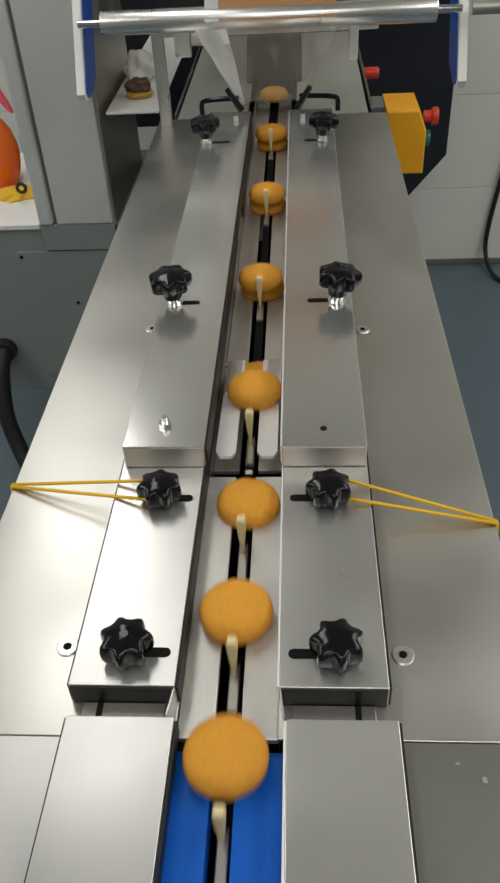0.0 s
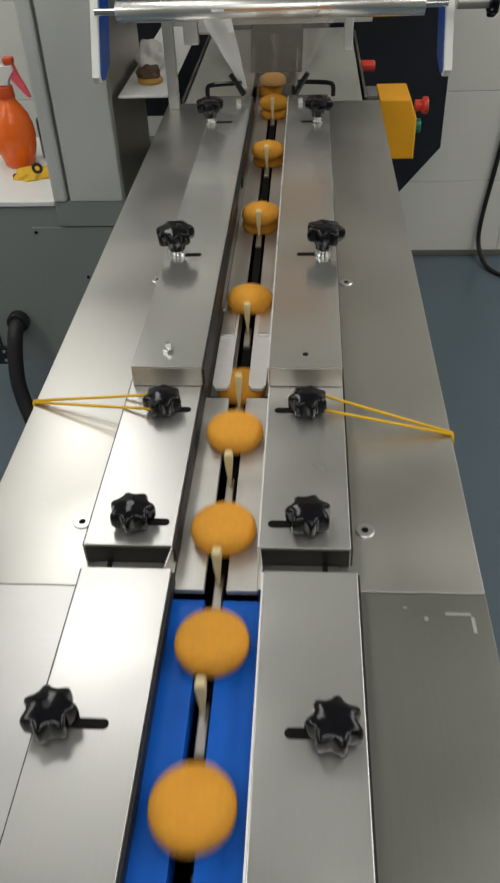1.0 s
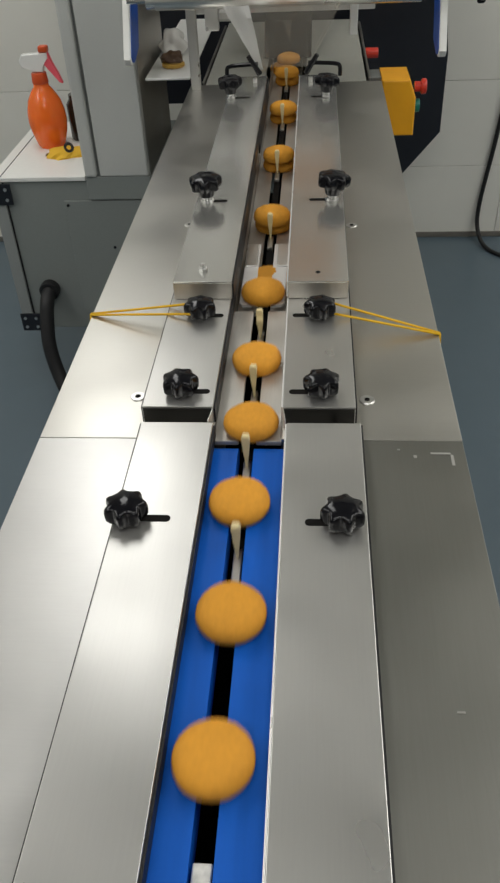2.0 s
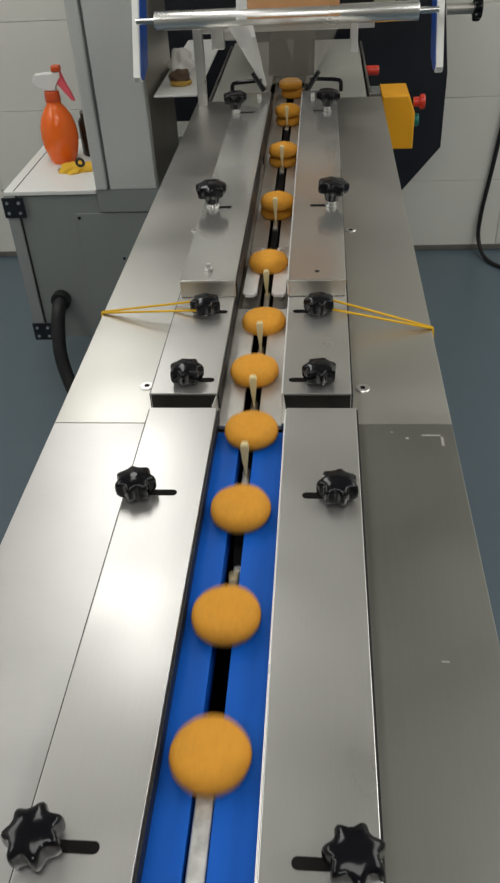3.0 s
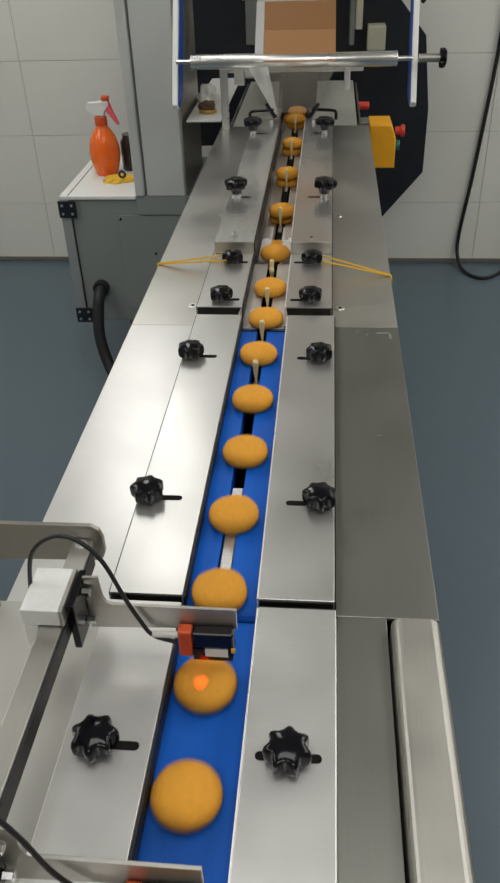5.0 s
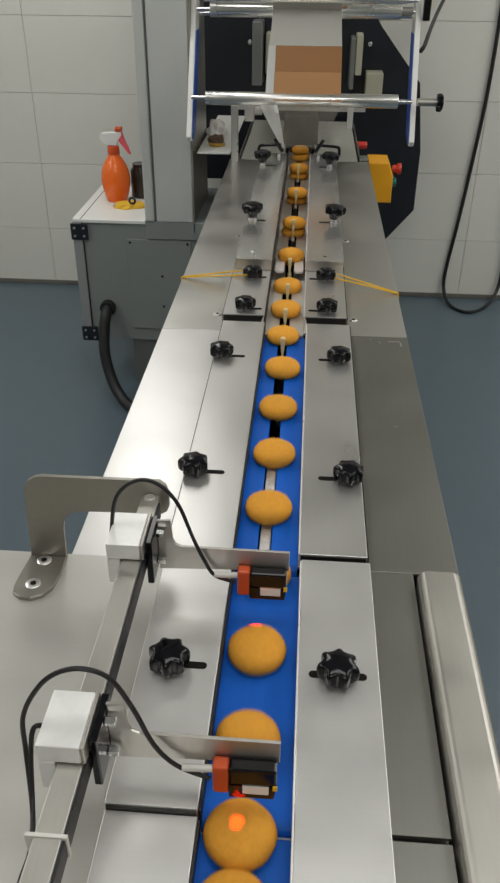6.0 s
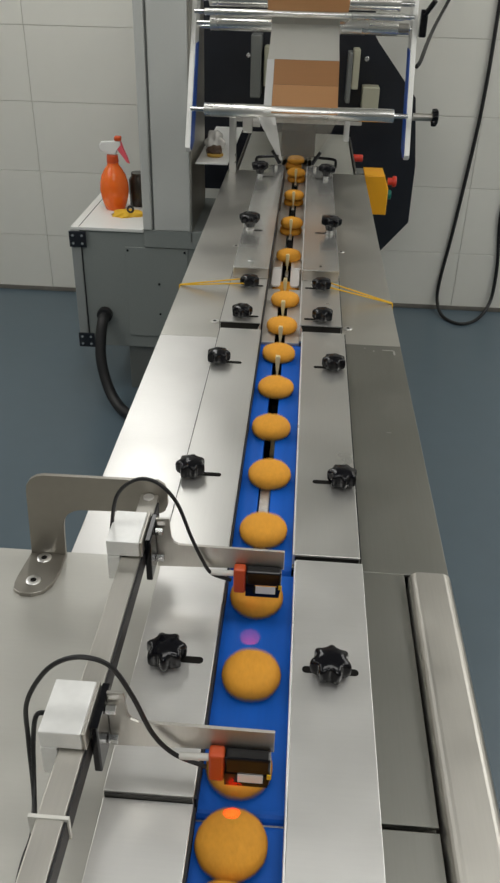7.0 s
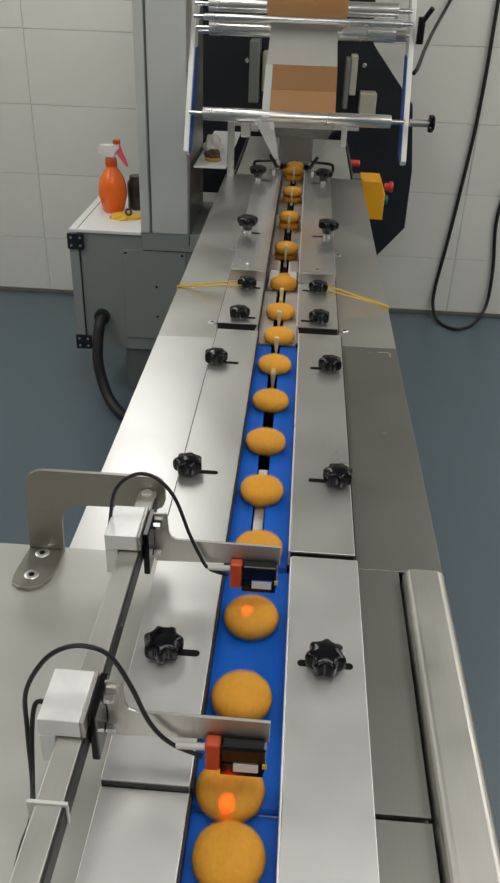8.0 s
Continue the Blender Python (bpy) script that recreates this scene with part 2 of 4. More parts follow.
def prism(bm, outline, axis, a, b, bevel=0.0):
    """Adds a flat plate: a closed outline in the two other axes, from a to b along axis."""
    def place(u, v, w):
        return {"x": (w, u, v), "y": (u, w, v), "z": (u, v, w)}[axis]
    lo = [bm.verts.new(place(u, v, a)) for u, v in outline]
    hi = [bm.verts.new(place(u, v, b)) for u, v in outline]
    n = len(outline)
    faces = [bm.faces.new(lo), bm.faces.new(hi[::-1])]
    for i in range(n):
        bm.faces.new((lo[i], hi[i], hi[(i + 1) % n], lo[(i + 1) % n]))
    if bevel:
        bmesh.ops.bevel(bm, geom=list({e for f in faces for e in f.edges}), offset=bevel, segments=2, profile=0.5, affect="EDGES")
    return bm


def rounded(x0, x1, y0, y1, r, n=5):
    pts = []
    for cx, cy, a0 in ((x1 - r, y1 - r, 0), (x0 + r, y1 - r, 90), (x0 + r, y0 + r, 180), (x1 - r, y0 + r, 270)):
        pts += [(cx + r * math.cos(radians(a0 + 90 * i / n)), cy + r * math.sin(radians(a0 + 90 * i / n))) for i in range(n + 1)]
    return pts


def tube(bm, points, r, segs=8, steps=6):
    """Adds a round cord through the points, smoothed."""
    pts = [Vector(p) for p in points]
    ext = [2 * pts[0] - pts[1]] + pts + [2 * pts[-1] - pts[-2]]
    line = []
    for i in range(1, len(ext) - 2):
        p0, p1, p2, p3 = ext[i - 1:i + 3]
        for k in range(steps):
            t = k / steps
            line.append(0.5 * (2 * p1 + (p2 - p0) * t + (2 * p0 - 5 * p1 + 4 * p2 - p3) * t * t + (3 * p1 - p0 - 3 * p2 + p3) * t ** 3))
    line.append(pts[-1])
    side = None
    rings = []
    for i, p in enumerate(line):
        d = (line[min(i + 1, len(line) - 1)] - line[max(i - 1, 0)]).normalized()
        if side is None:
            side = d.orthogonal().normalized()
        side = (side - d * side.dot(d)).normalized()
        up = d.cross(side)
        rings.append([bm.verts.new(p + r * (math.cos(2 * math.pi * k / segs) * side + math.sin(2 * math.pi * k / segs) * up)) for k in range(segs)])
    for a, b in zip(rings, rings[1:]):
        for k in range(segs):
            bm.faces.new((a[k], a[(k + 1) % segs], b[(k + 1) % segs], b[k])).smooth = True
    bm.faces.new(rings[0][::-1])
    bm.faces.new(rings[-1])
    return bm

BED = 0.85

# ---- room ----
tagged(part("floor", boxed(ROOM_X0, ROOM_X1, ROOM_Y0, ROOM_Y1, -0.1, 0.0), FLOOR, smooth=False), "blue-grey epoxy-coated factory floor with a soft sheen", "floor", kind="structure")
tagged(part("ceiling", boxed(ROOM_X0, ROOM_X1, ROOM_Y0, ROOM_Y1, ROOM_H, ROOM_H + 0.1), PLASTER, smooth=False), "plain white plastered ceiling", "ceiling", kind="structure")
wall_north = tagged(part("wall_north", boxed(ROOM_X0, ROOM_X1, ROOM_Y1 + 0.008, ROOM_Y1 + 0.15, -0.1, ROOM_H + 0.1), GROUT, smooth=False), "wall covered in large cream glazed tiles", "wall", kind="structure")
for nm, args in (("wall_west", (ROOM_X0 - 0.15, ROOM_X0, ROOM_Y0, ROOM_Y1, -0.1, ROOM_H + 0.1)), ("wall_east", (ROOM_X1, ROOM_X1 + 0.15, ROOM_Y0, ROOM_Y1, -0.1, ROOM_H + 0.1)), ("wall_south", (ROOM_X0, ROOM_X1, ROOM_Y0 - 0.15, ROOM_Y0, -0.1, ROOM_H + 0.1))):
    tagged(part(nm, boxed(*args), PLASTER, smooth=False), "plain off-white plastered wall", "wall", kind="structure")
tagged(part("baseboard", boxed(ROOM_X0, ROOM_X1, ROOM_Y1 - 0.006, ROOM_Y1, 0.0, 0.022, bevel=0.003), material("dark_baseboard", (0.16, 0.15, 0.13), 0.7, vary=0.3, scale=20, bump=0.2)), "dark strip along the wall foot", "baseboard", kind="structure")


# unseen fixture added to carry a fill panel
def fill_fixture(x, y, lx, ly):
    e = empty("fill_fixture", x, y, ROOM_H - 0.08, label="fill light added out of view on the ceiling, with a glowing diffuser", category="ceiling light", group="ceiling lights")
    part("frame", boxed(-lx / 2 - 0.02, lx / 2 + 0.02, -ly / 2 - 0.02, ly / 2 + 0.02, 0.012, 0.08, bevel=0.004), WHITE_PAINT, e)
    part("diffuser", boxed(-lx / 2, lx / 2, -ly / 2, ly / 2, 0.0, 0.012, bevel=0.003), TUBE, e, "glowing opal diffuser")


for px, py, lx, ly, w in FILL_PANELS:
    fill_fixture(px, py, lx, ly)

hl = empty("hanging_light", HUNG_LAMP[0], HUNG_LAMP[1], HUNG_LAMP[2], label="long white fluorescent light hung on two rods over the machine", category="hanging light")
hl.rotation_euler = (0, 0, radians(HUNG_LAMP[5]))
part("frame", boxed(-HUNG_LAMP[3] / 2 - 0.02, HUNG_LAMP[3] / 2 + 0.02, -HUNG_LAMP[4] / 2 - 0.02, HUNG_LAMP[4] / 2 + 0.02, 0.012, 0.07, bevel=0.004), WHITE_PAINT, hl)
part("diffuser", boxed(-HUNG_LAMP[3] / 2, HUNG_LAMP[3] / 2, -HUNG_LAMP[4] / 2, HUNG_LAMP[4] / 2, 0.0, 0.012, bevel=0.003), TUBE, hl, "glowing opal diffuser")
for dy in (-0.5, 0.5):
    part("rod", cyl(bmesh.new(), (0, dy, 0.07), (0, dy, ROOM_H - HUNG_LAMP[2]), 0.006, 10), WHITE_PAINT, hl)

# ---- infeed conveyor ----
conveyor = empty("infeed_conveyor", label="long stainless steel infeed conveyor bed with a slotted product channel", category="conveyor")


def bed(name, x0, x1, y0, y1, mat, label="", z=BED, parent=None, t=0.004):
    return part(name, boxed(x0, x1, y0, y1, z - t, z, bevel=0.0006), mat, parent or conveyor, label)


bed("bed_panel", -0.225, -0.0365, -0.072, 1.26, STEEL_BED)
bed("bed_panel", 0.0365, 0.225, -0.072, 1.26, STEEL_BED)
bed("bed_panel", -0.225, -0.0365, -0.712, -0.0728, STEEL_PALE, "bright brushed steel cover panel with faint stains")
bed("bed_panel", 0.0405, 0.225, -0.712, -0.0728, STEEL_DARK, "darker steel cover panel")
bed("rear_bed", -0.19, -0.05, 1.263, 1.92, REAR_SATIN)
bed("rear_bed", 0.05, 0.19, 1.263, 1.92, REAR_SATIN)
for sx in (-1, 1):
    part("side_skirt", boxed(sx * 0.218 - 0.003, sx * 0.218 + 0.003, -0.71, 1.255, 0.58, BED - 0.0045, bevel=0.001), STEEL_DULL, conveyor, "steel side skirt")
# near-black tray: the shade inside the conveyor is put into its colour
part("bottom_tray", boxed(-0.214, 0.214, -0.71, 1.255, 0.58, 0.586), SHADE_AND_DARK, conveyor)
for y in (-0.6, 0.35, 1.1):
    for sx in (-1, 1):
        bm = boxed(sx * 0.19 - 0.02, sx * 0.19 + 0.02, y - 0.02, y + 0.02, 0.03, 0.579, bevel=0.002)
        leg = part("leg", bm, STEEL_DULL, conveyor)
        bm = cyl(bmesh.new(), (sx * 0.19, y, 0.0), (sx * 0.19, y, 0.03), 0.03, 16, 0.015)
        part("foot", bm, BLACK_RUBBER, leg, "black rubber levelling foot")
# floor strips of the channel, either side of the pusher slot
for x0, x1 in ((-0.036, -0.0095), (0.0095, 0.0365)):
    part("channel_strip", boxed(x0, x1, -0.070, 0.205, 0.839, 0.845, bevel=0.001), STEEL_CHANNEL, conveyor)
    part("channel_strip", boxed(x0, x1, 0.238, 1.5, 0.817, 0.823, bevel=0.001), STEEL_CHANNEL, conveyor)
for x in (-0.0372, 0.0372):
    part("channel_side", boxed(x - 0.0007, x + 0.0007, -0.07, 1.5, 0.76, 0.849), STEEL_DULL, conveyor)
part("slot_bar", boxed(-0.0065, 0.0068, -0.70, -0.50, 0.835, 0.8425, bevel=0.001), SLOT_ALU, conveyor, "bright worn aluminium bar in the slot")
# near-black too, so the slot above it looks shaded
part("chain_guide", boxed(-0.012, 0.012, -0.40, 1.45, 0.69, 0.70), SHADE_AND_DARK, conveyor)


def belt(parent, x0, x1, y0, y1, r=0.014, top=0.846):
    """A flat belt loop round two small rollers."""
    pts = []
    for i in range(9):
        a = radians(90 - 180 * i / 8)
        pts.append((y1 - r + r * math.cos(a), top - r + r * math.sin(a)))
    for i in range(9):
        a = radians(270 - 180 * i / 8)
        pts.append((y0 + r + r * math.cos(a), top - r + r * math.sin(a)))
    return part("belt", prism(bmesh.new(), pts, "x", x0, x1), BLUE_BELT, parent, "blue conveyor belt strip")


belt(conveyor, -0.0355, -0.0085, -0.714, -0.0745)
belt(conveyor, 0.0080, 0.0402, -0.714, -0.0745)
for x, y in ((-0.13, 0.0022), (0.13, -0.0022), (0.1285, 0.46), (-0.129, 0.47)):
    bm = bmesh.new()
    lathe(bm, [(0.0085, 0.0), (0.0085, 0.001), (0.0078, 0.0016), (0.0035, 0.0016), (0.003, 0.0006)], 24, (x, y, BED))
    sc = part("screw", bm, ALU, conveyor, "flat countersunk steel screw")
    part("socket", cyl(bmesh.new(), (x, y, BED + 0.0007), (x, y, BED + 0.0019), 0.0031, 6), SHADE_AND_DARK, sc)
# tape residue on the right cover panel
for x, y, w, d in ((0.200, -0.0935, 0.020, 0.003), (0.211, -0.104, 0.003, 0.016), (0.180, -0.389, 0.006, 0.002), (0.158, -0.088, 0.003, 0.002), (0.174, -0.099, 0.003, 0.004)):
    part("tape_mark", boxed(x - w / 2, x + w / 2, y - d / 2, y + d / 2, BED + 0.0002, BED + 0.0006), TAPE, conveyor, "small pale tape residue")
# narrow slots and base strips in front of the low guide plates
for sx in (-1, 1):
    part("base_strip", boxed(sx * 0.076 - 0.030, sx * 0.076 + 0.030, -0.0665, -0.0467, BED, BED + 0.0022, bevel=0.0005), STEEL_DULL, conveyor)
    # flat dark bar paints the shaded slot; nothing is cut
    part("base_slot", boxed(sx * 0.0935 - 0.0022, sx * 0.0935 + 0.0022, -0.0665, -0.0470, BED + 0.002, BED + 0.0028), SHADE_AND_DARK, conveyor, "slot, its shaded opening painted dark")

# ---- feed conveyor behind ----
feeder = empty("feed_conveyor", label="stainless steel feeding conveyor with a wide blue belt", category="conveyor")
belt(feeder, -0.032, 0.0430, -1.0315, -0.719, 0.008)
belt(feeder, -0.032, 0.0430, -4.9, -1.0345, 0.008)
# black bar added below the belts to paint their gaps dark with shade
part("gap_shade_bar", boxed(-0.0315, 0.0425, -1.05, -0.70, 0.815, 0.828), BLACK_RUBBER, feeder)
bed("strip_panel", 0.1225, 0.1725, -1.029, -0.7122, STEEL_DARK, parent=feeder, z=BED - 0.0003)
# dark fillers stand for the shade in the gaps between guide plates
part("gap_shade", boxed(0.0435, 0.1200, -0.7276, -0.7128, BED + 0.0003, 0.861), BLACK_RUBBER, feeder, "dark filler painting the shaded gap between two guide plates")
part("gap_shade", boxed(-0.1085, -0.0345, -0.7256, -0.7128, BED + 0.0025, 0.861), BLACK_RUBBER, feeder, "dark filler painting the shaded gap between two guide plates")
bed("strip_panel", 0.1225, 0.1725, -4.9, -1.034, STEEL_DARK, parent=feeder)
bed("under_panel", 0.0435, 0.1222, -4.9, -0.7145, STEEL_DULL, parent=feeder, z=BED - 0.001)
bed("table_panel", -0.62, -0.034, -4.9, -0.7125, SHEET_WHITE, "wide pale satin steel table panel", parent=feeder, z=BED + 0.002, t=0.006)
bm = prism(bmesh.new(), rounded(0.1755, 0.2225, 0.70, 0.868, 0.009), "y", -4.9, -0.727, bevel=0.0015)
part("side_rail", bm, STEEL_DULL, feeder, "rounded steel side rail")
part("body_box", boxed(-0.6, 0.172, -4.88, -0.72, 0.55, BED - 0.012), STEEL_DULL, feeder)
for y in (-4.6, -2.8, -0.95):
    for x in (-0.55, 0.14):
        leg = part("leg", boxed(x - 0.02, x + 0.02, y - 0.02, y + 0.02, 0.03, 0.55, bevel=0.002), STEEL_DULL, feeder)
        part("foot", cyl(bmesh.new(), (x, y, 0.0), (x, y, 0.03), 0.03, 16, 0.015), BLACK_RUBBER, leg)


# ---- guide plates ----
def guide(x0, x1, y0, y1, z0, z1, slots, label, mat=None, holes=(), cap=True):
    """A folded steel cover plate with short clamp slots: (x from, x to, y)."""
    bm = boxed(x0, x1, y0, y1, z0, z1, bevel=0.0006, segments=2)
    g = part("guide_plate", bm, mat or STEEL_PLATE)
    tagged(g, label, "guide plate", "guide plates along the channel")
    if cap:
        # thin dark sheet puts the front end's shade into colour
        part("shaded_end", boxed(x0 + 0.001, x1 - 0.001, y0 - 0.0012, y0 - 0.0002, z0 + 0.0005, z1 - 0.002), END_SHADE, g, "dark sheet painting the shade on the front end")
    else:
        # duller sheet darkens the front face by colour, in place of its reflection
        part("dulled_front", boxed(x0 + 0.001, x1 - 0.001, y0 - 0.0012, y0 - 0.0002, z0 + 0.0005, z1 - 0.0018), STEEL_DULL, g, "duller sheet that tones down the front face reflection")
    for a, b, y in slots:
        # flat dark shape on the plate paints the slot's shaded opening
        part("slot", prism(bmesh.new(), rounded(a, b, y - 0.0042, y + 0.0042, 0.0041), "z", z1 - 0.001, z1 + 0.0004), SHADE_AND_DARK, g, "clamp slot, its shaded opening painted dark")
    if x1 < 0:
        # black strip stands for the shade on the channel's inner wall
        part("wall_shade", boxed(x1 + 0.0002, x1 + 0.0022, y0 + 0.001, y1 - 0.001, z0 + 0.0005, z1 - 0.0035), BLACK_RUBBER, g, "dark strip painting the shaded inner wall of the channel")
    if cap and y1 > -0.7:
        # thin dark strip paints the shade beside the outer edge
        xo = x0 - 0.0007 if x1 < 0 else x1 + 0.0013
        part("edge_shade", boxed(xo - (0.0005 if x1 < 0 else 0.0011), xo + 0.0005, y0 + 0.001, y1 - 0.001, z0 + 0.0002, z1 - 0.0015), BLACK_RUBBER, g, "dark strip painting the shade along the outer edge")
    if x0 > 0:
        # bright strip puts the edge highlight into colour
        part("edge_glint", boxed(x0 - 0.0018, x0 - 0.0002, y0 + 0.001, y1 - 0.001, z0 + 0.002, z1 - 0.0006, bevel=0.0004), GLINT_AND_LEG, g, "bright strip painting the glint on the channel edge")
    for x, y, r in holes:
        # dark disc paints the shade inside a hole
        part("hole", cyl(bmesh.new(), (x, y, z1 - 0.001), (x, y, z1 + 0.0004), r, 16), SHADE_AND_DARK, g)
    return g


LOW, UP, FRONT, NEAR = 0.872, 0.8965, 0.868, 0.876
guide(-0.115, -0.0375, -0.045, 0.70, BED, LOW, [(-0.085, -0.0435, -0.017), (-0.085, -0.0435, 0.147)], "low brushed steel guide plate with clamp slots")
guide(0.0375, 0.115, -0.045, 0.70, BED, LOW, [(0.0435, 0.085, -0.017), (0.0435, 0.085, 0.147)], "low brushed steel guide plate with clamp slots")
guide(-0.112, -0.0355, 0.190, 0.785, LOW + 0.0005, UP, [(-0.10, -0.064, 0.452)], "raised folded steel guide cover with a clamp slot", STEEL_GLOSS, cap=False)
guide(0.0365, 0.114, 0.190, 0.778, LOW + 0.0005, UP, [(0.062, 0.10, 0.452)], "raised folded steel guide cover with a clamp slot", STEEL_GLOSS, holes=[(0.075, 0.215, 0.0032)], cap=False)
guide(-0.112, -0.0355, 0.787, 1.15, BED + 0.0005, UP - 0.001, [(-0.10, -0.064, 0.990)], "rear raised steel guide cover close to the film former", STEEL_GLOSS, cap=False)
guide(0.0365, 0.114, 0.780, 1.15, BED + 0.0005, UP - 0.001, [(0.062, 0.10, 0.986)], "rear raised steel guide cover close to the film former", STEEL_GLOSS, cap=False)
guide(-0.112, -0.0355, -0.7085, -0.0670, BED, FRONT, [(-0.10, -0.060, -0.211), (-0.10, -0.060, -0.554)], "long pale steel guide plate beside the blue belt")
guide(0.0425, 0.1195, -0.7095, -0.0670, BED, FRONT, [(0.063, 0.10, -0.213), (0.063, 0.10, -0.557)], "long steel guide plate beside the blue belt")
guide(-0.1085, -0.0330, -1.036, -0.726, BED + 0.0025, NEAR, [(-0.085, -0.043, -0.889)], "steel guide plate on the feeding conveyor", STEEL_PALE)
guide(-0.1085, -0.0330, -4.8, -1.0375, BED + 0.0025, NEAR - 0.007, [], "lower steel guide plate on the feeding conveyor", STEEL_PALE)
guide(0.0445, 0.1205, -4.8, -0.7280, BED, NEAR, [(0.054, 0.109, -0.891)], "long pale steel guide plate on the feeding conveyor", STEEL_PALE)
# bent tips of the lower guide plates where the channel widens
for sx in (-1, 1):
    bm = bmesh.new()
    prism(bm, [(sx * 0.0375, -0.045), (sx * 0.0385, -0.045), (sx * 0.0415, -0.0665), (sx * 0.0405, -0.0665)], "z", BED - 0.002, LOW - 0.002)
    tagged(part("guide_tip", bm, STEEL_PLATE), "bent steel tip leading into the channel", "guide tip", "guide tips")
# small bolt on the left raised cover
e = empty("hex_bolt", -0.0755, 0.222, UP, label="small steel bolt with a hex nut on the guide cover", category="bolt")
part("nut", cyl(bmesh.new(), (0, 0, 0), (0, 0, 0.004), 0.0065, 6, bevel=0.0005), CHROME, e)
part("shank", cyl(bmesh.new(), (0, 0, 0.004), (0, 0, 0.010), 0.003, 12), CHROME, e)


# ---- star knobs ----
def star_mesh(r=0.0205, h=0.015):
    """A seven-lobed grip with a domed top."""
    bm = bmesh.new()
    n = 56
    rings = []
    for f, z, depth in ((0.58, 0.0, 0.02), (0.90, 0.0006, 0.22), (0.98, 0.003, 0.27), (1.0, 0.008, 0.28), (1.0, 0.0128, 0.28), (0.97, 0.0152, 0.26), (0.90, 0.0168, 0.20), (0.78, 0.0179, 0.09), (0.62, 0.0189, 0.02), (0.38, 0.0200, 0.0), (0.16, 0.0205, 0.0)):
        ring = []
        for i in range(n):
            a = 2 * math.pi * i / n
            lobe = 0.5 + 0.5 * math.cos(7 * a)
            cut = 1 - depth * (1 - lobe ** 1.1)
            ring.append(bm.verts.new((r * f * cut * math.cos(a), r * f * cut * math.sin(a), z)))
        rings.append(ring)
    for a, b in zip(rings, rings[1:]):
        for i in range(n):
            bm.faces.new((a[i], a[(i + 1) % n], b[(i + 1) % n], b[i])).smooth = True
    bm.faces.new(rings[0][::-1])
    bm.faces.new(rings[-1])
    return bm


def star_knob(x, y, z, spin, rise=0.006, label="black glossy star knob clamped on a guide plate", tilt=(0, 0), r=0.0205):
    e = empty("star_knob", x, y, z, label=label, category="knob", group="clamping knobs")
    e.rotation_euler = (radians(tilt[0]), radians(tilt[1]), radians(spin))
    bm = cyl(bmesh.new(), (0, 0, 0.0), (0, 0, 0.0015), 0.0105, 24)
    part("washer", bm, CHROME, e, "thin steel washer")
    part("stem", cyl(bmesh.new(), (0, 0, 0.0015), (0, 0, rise + 0.002), 0.0075, 20), CHROME if rise > 0.01 else BLACK_PLASTIC, e, "bright steel stem" if rise > 0.01 else "")
    g = star_mesh(r)
    if rise > 0.01:
        cyl(g, (0, 0, -0.0125), (0, 0, 0.001), 0.0105, 20, 0.0145)
    bmesh.ops.translate(g, vec=(0, 0, rise), verts=g.verts)
    part("grip", g, BLACK_PLASTIC, e, "black glossy seven-lobed grip")
    return e


for x, y, z, spin in ((-0.0755, -0.017, LOW, 8), (0.0790, -0.017, LOW, 22), (-0.0725, 0.147, LOW, 40), (0.078, 0.147, LOW, 28), (-0.100, -0.211, FRONT, 5), (0.097, -0.213, FRONT, 30), (-0.101, -0.554, FRONT, 33), (0.102, -0.557, FRONT, 20), (-0.079, -0.891, NEAR, 12), (0.081, -0.893, NEAR, 35)):
    star_knob(x, y, z, spin, 0.0025)
for x, y, spin in ((-0.0945, 0.452, 15), (0.096, 0.450, 50), (-0.103, 0.990, 10), (0.092, 0.985, 35)):
    star_knob(x, y, UP, spin, 0.022, "black star knob raised on a bright steel stem", (4, -3 if x < 0 else 3), 0.0255)


# ---- rubber bands ----
def rubber_band(points, label):
    """A taut band: straight runs joined end to end."""
    bm = bmesh.new()
    for p, q in zip(points, points[1:]):
        cyl(bm, p, q, 0.0016, 8)
    tagged(part("rubber_band", bm, BAND), label, "rubber band", "stretched rubber bands")


for kx, hook, sx in ((-0.0725, (-0.2262, 0.186, BED), -1), (0.079, (0.2262, 0.136, BED), 1)):
    y0, z0 = 0.147, LOW + 0.006
    for dy, dz, tag in ((0.0150, 0.003, "yellow"), (-0.0085, 0.001, "taut yellow")):
        rubber_band([(kx + sx * 0.004, y0 + dy, z0 + dz), (kx + sx * 0.015, y0 + dy * 0.93, z0 + dz), (hook[0], hook[1] + dy * 0.12, hook[2] + 0.0016), (hook[0] + sx * 0.0015, hook[1] + dy * 0.1, hook[2] - 0.014)], tag + " rubber band stretched from a knob over the bed edge")

# ---- flap that sorts the products onto two levels ----
flap = empty("flap_gate", 0, 0.405, 0.846, label="two-legged hinged steel flap in the product channel", category="flap gate")
for x0, x1 in ((-0.0305, -0.0105), (0.0105, 0.0305)):
    part("flap_leg", prism(bmesh.new(), [(x0, 0.0), (x1, 0.0), (x1, -0.178), (x1 - 0.004, -0.186), (x0 + 0.004, -0.186), (x0, -0.178)], "z", -0.0035, 0.0), GLINT_AND_LEG, flap, "bright worn steel leg")
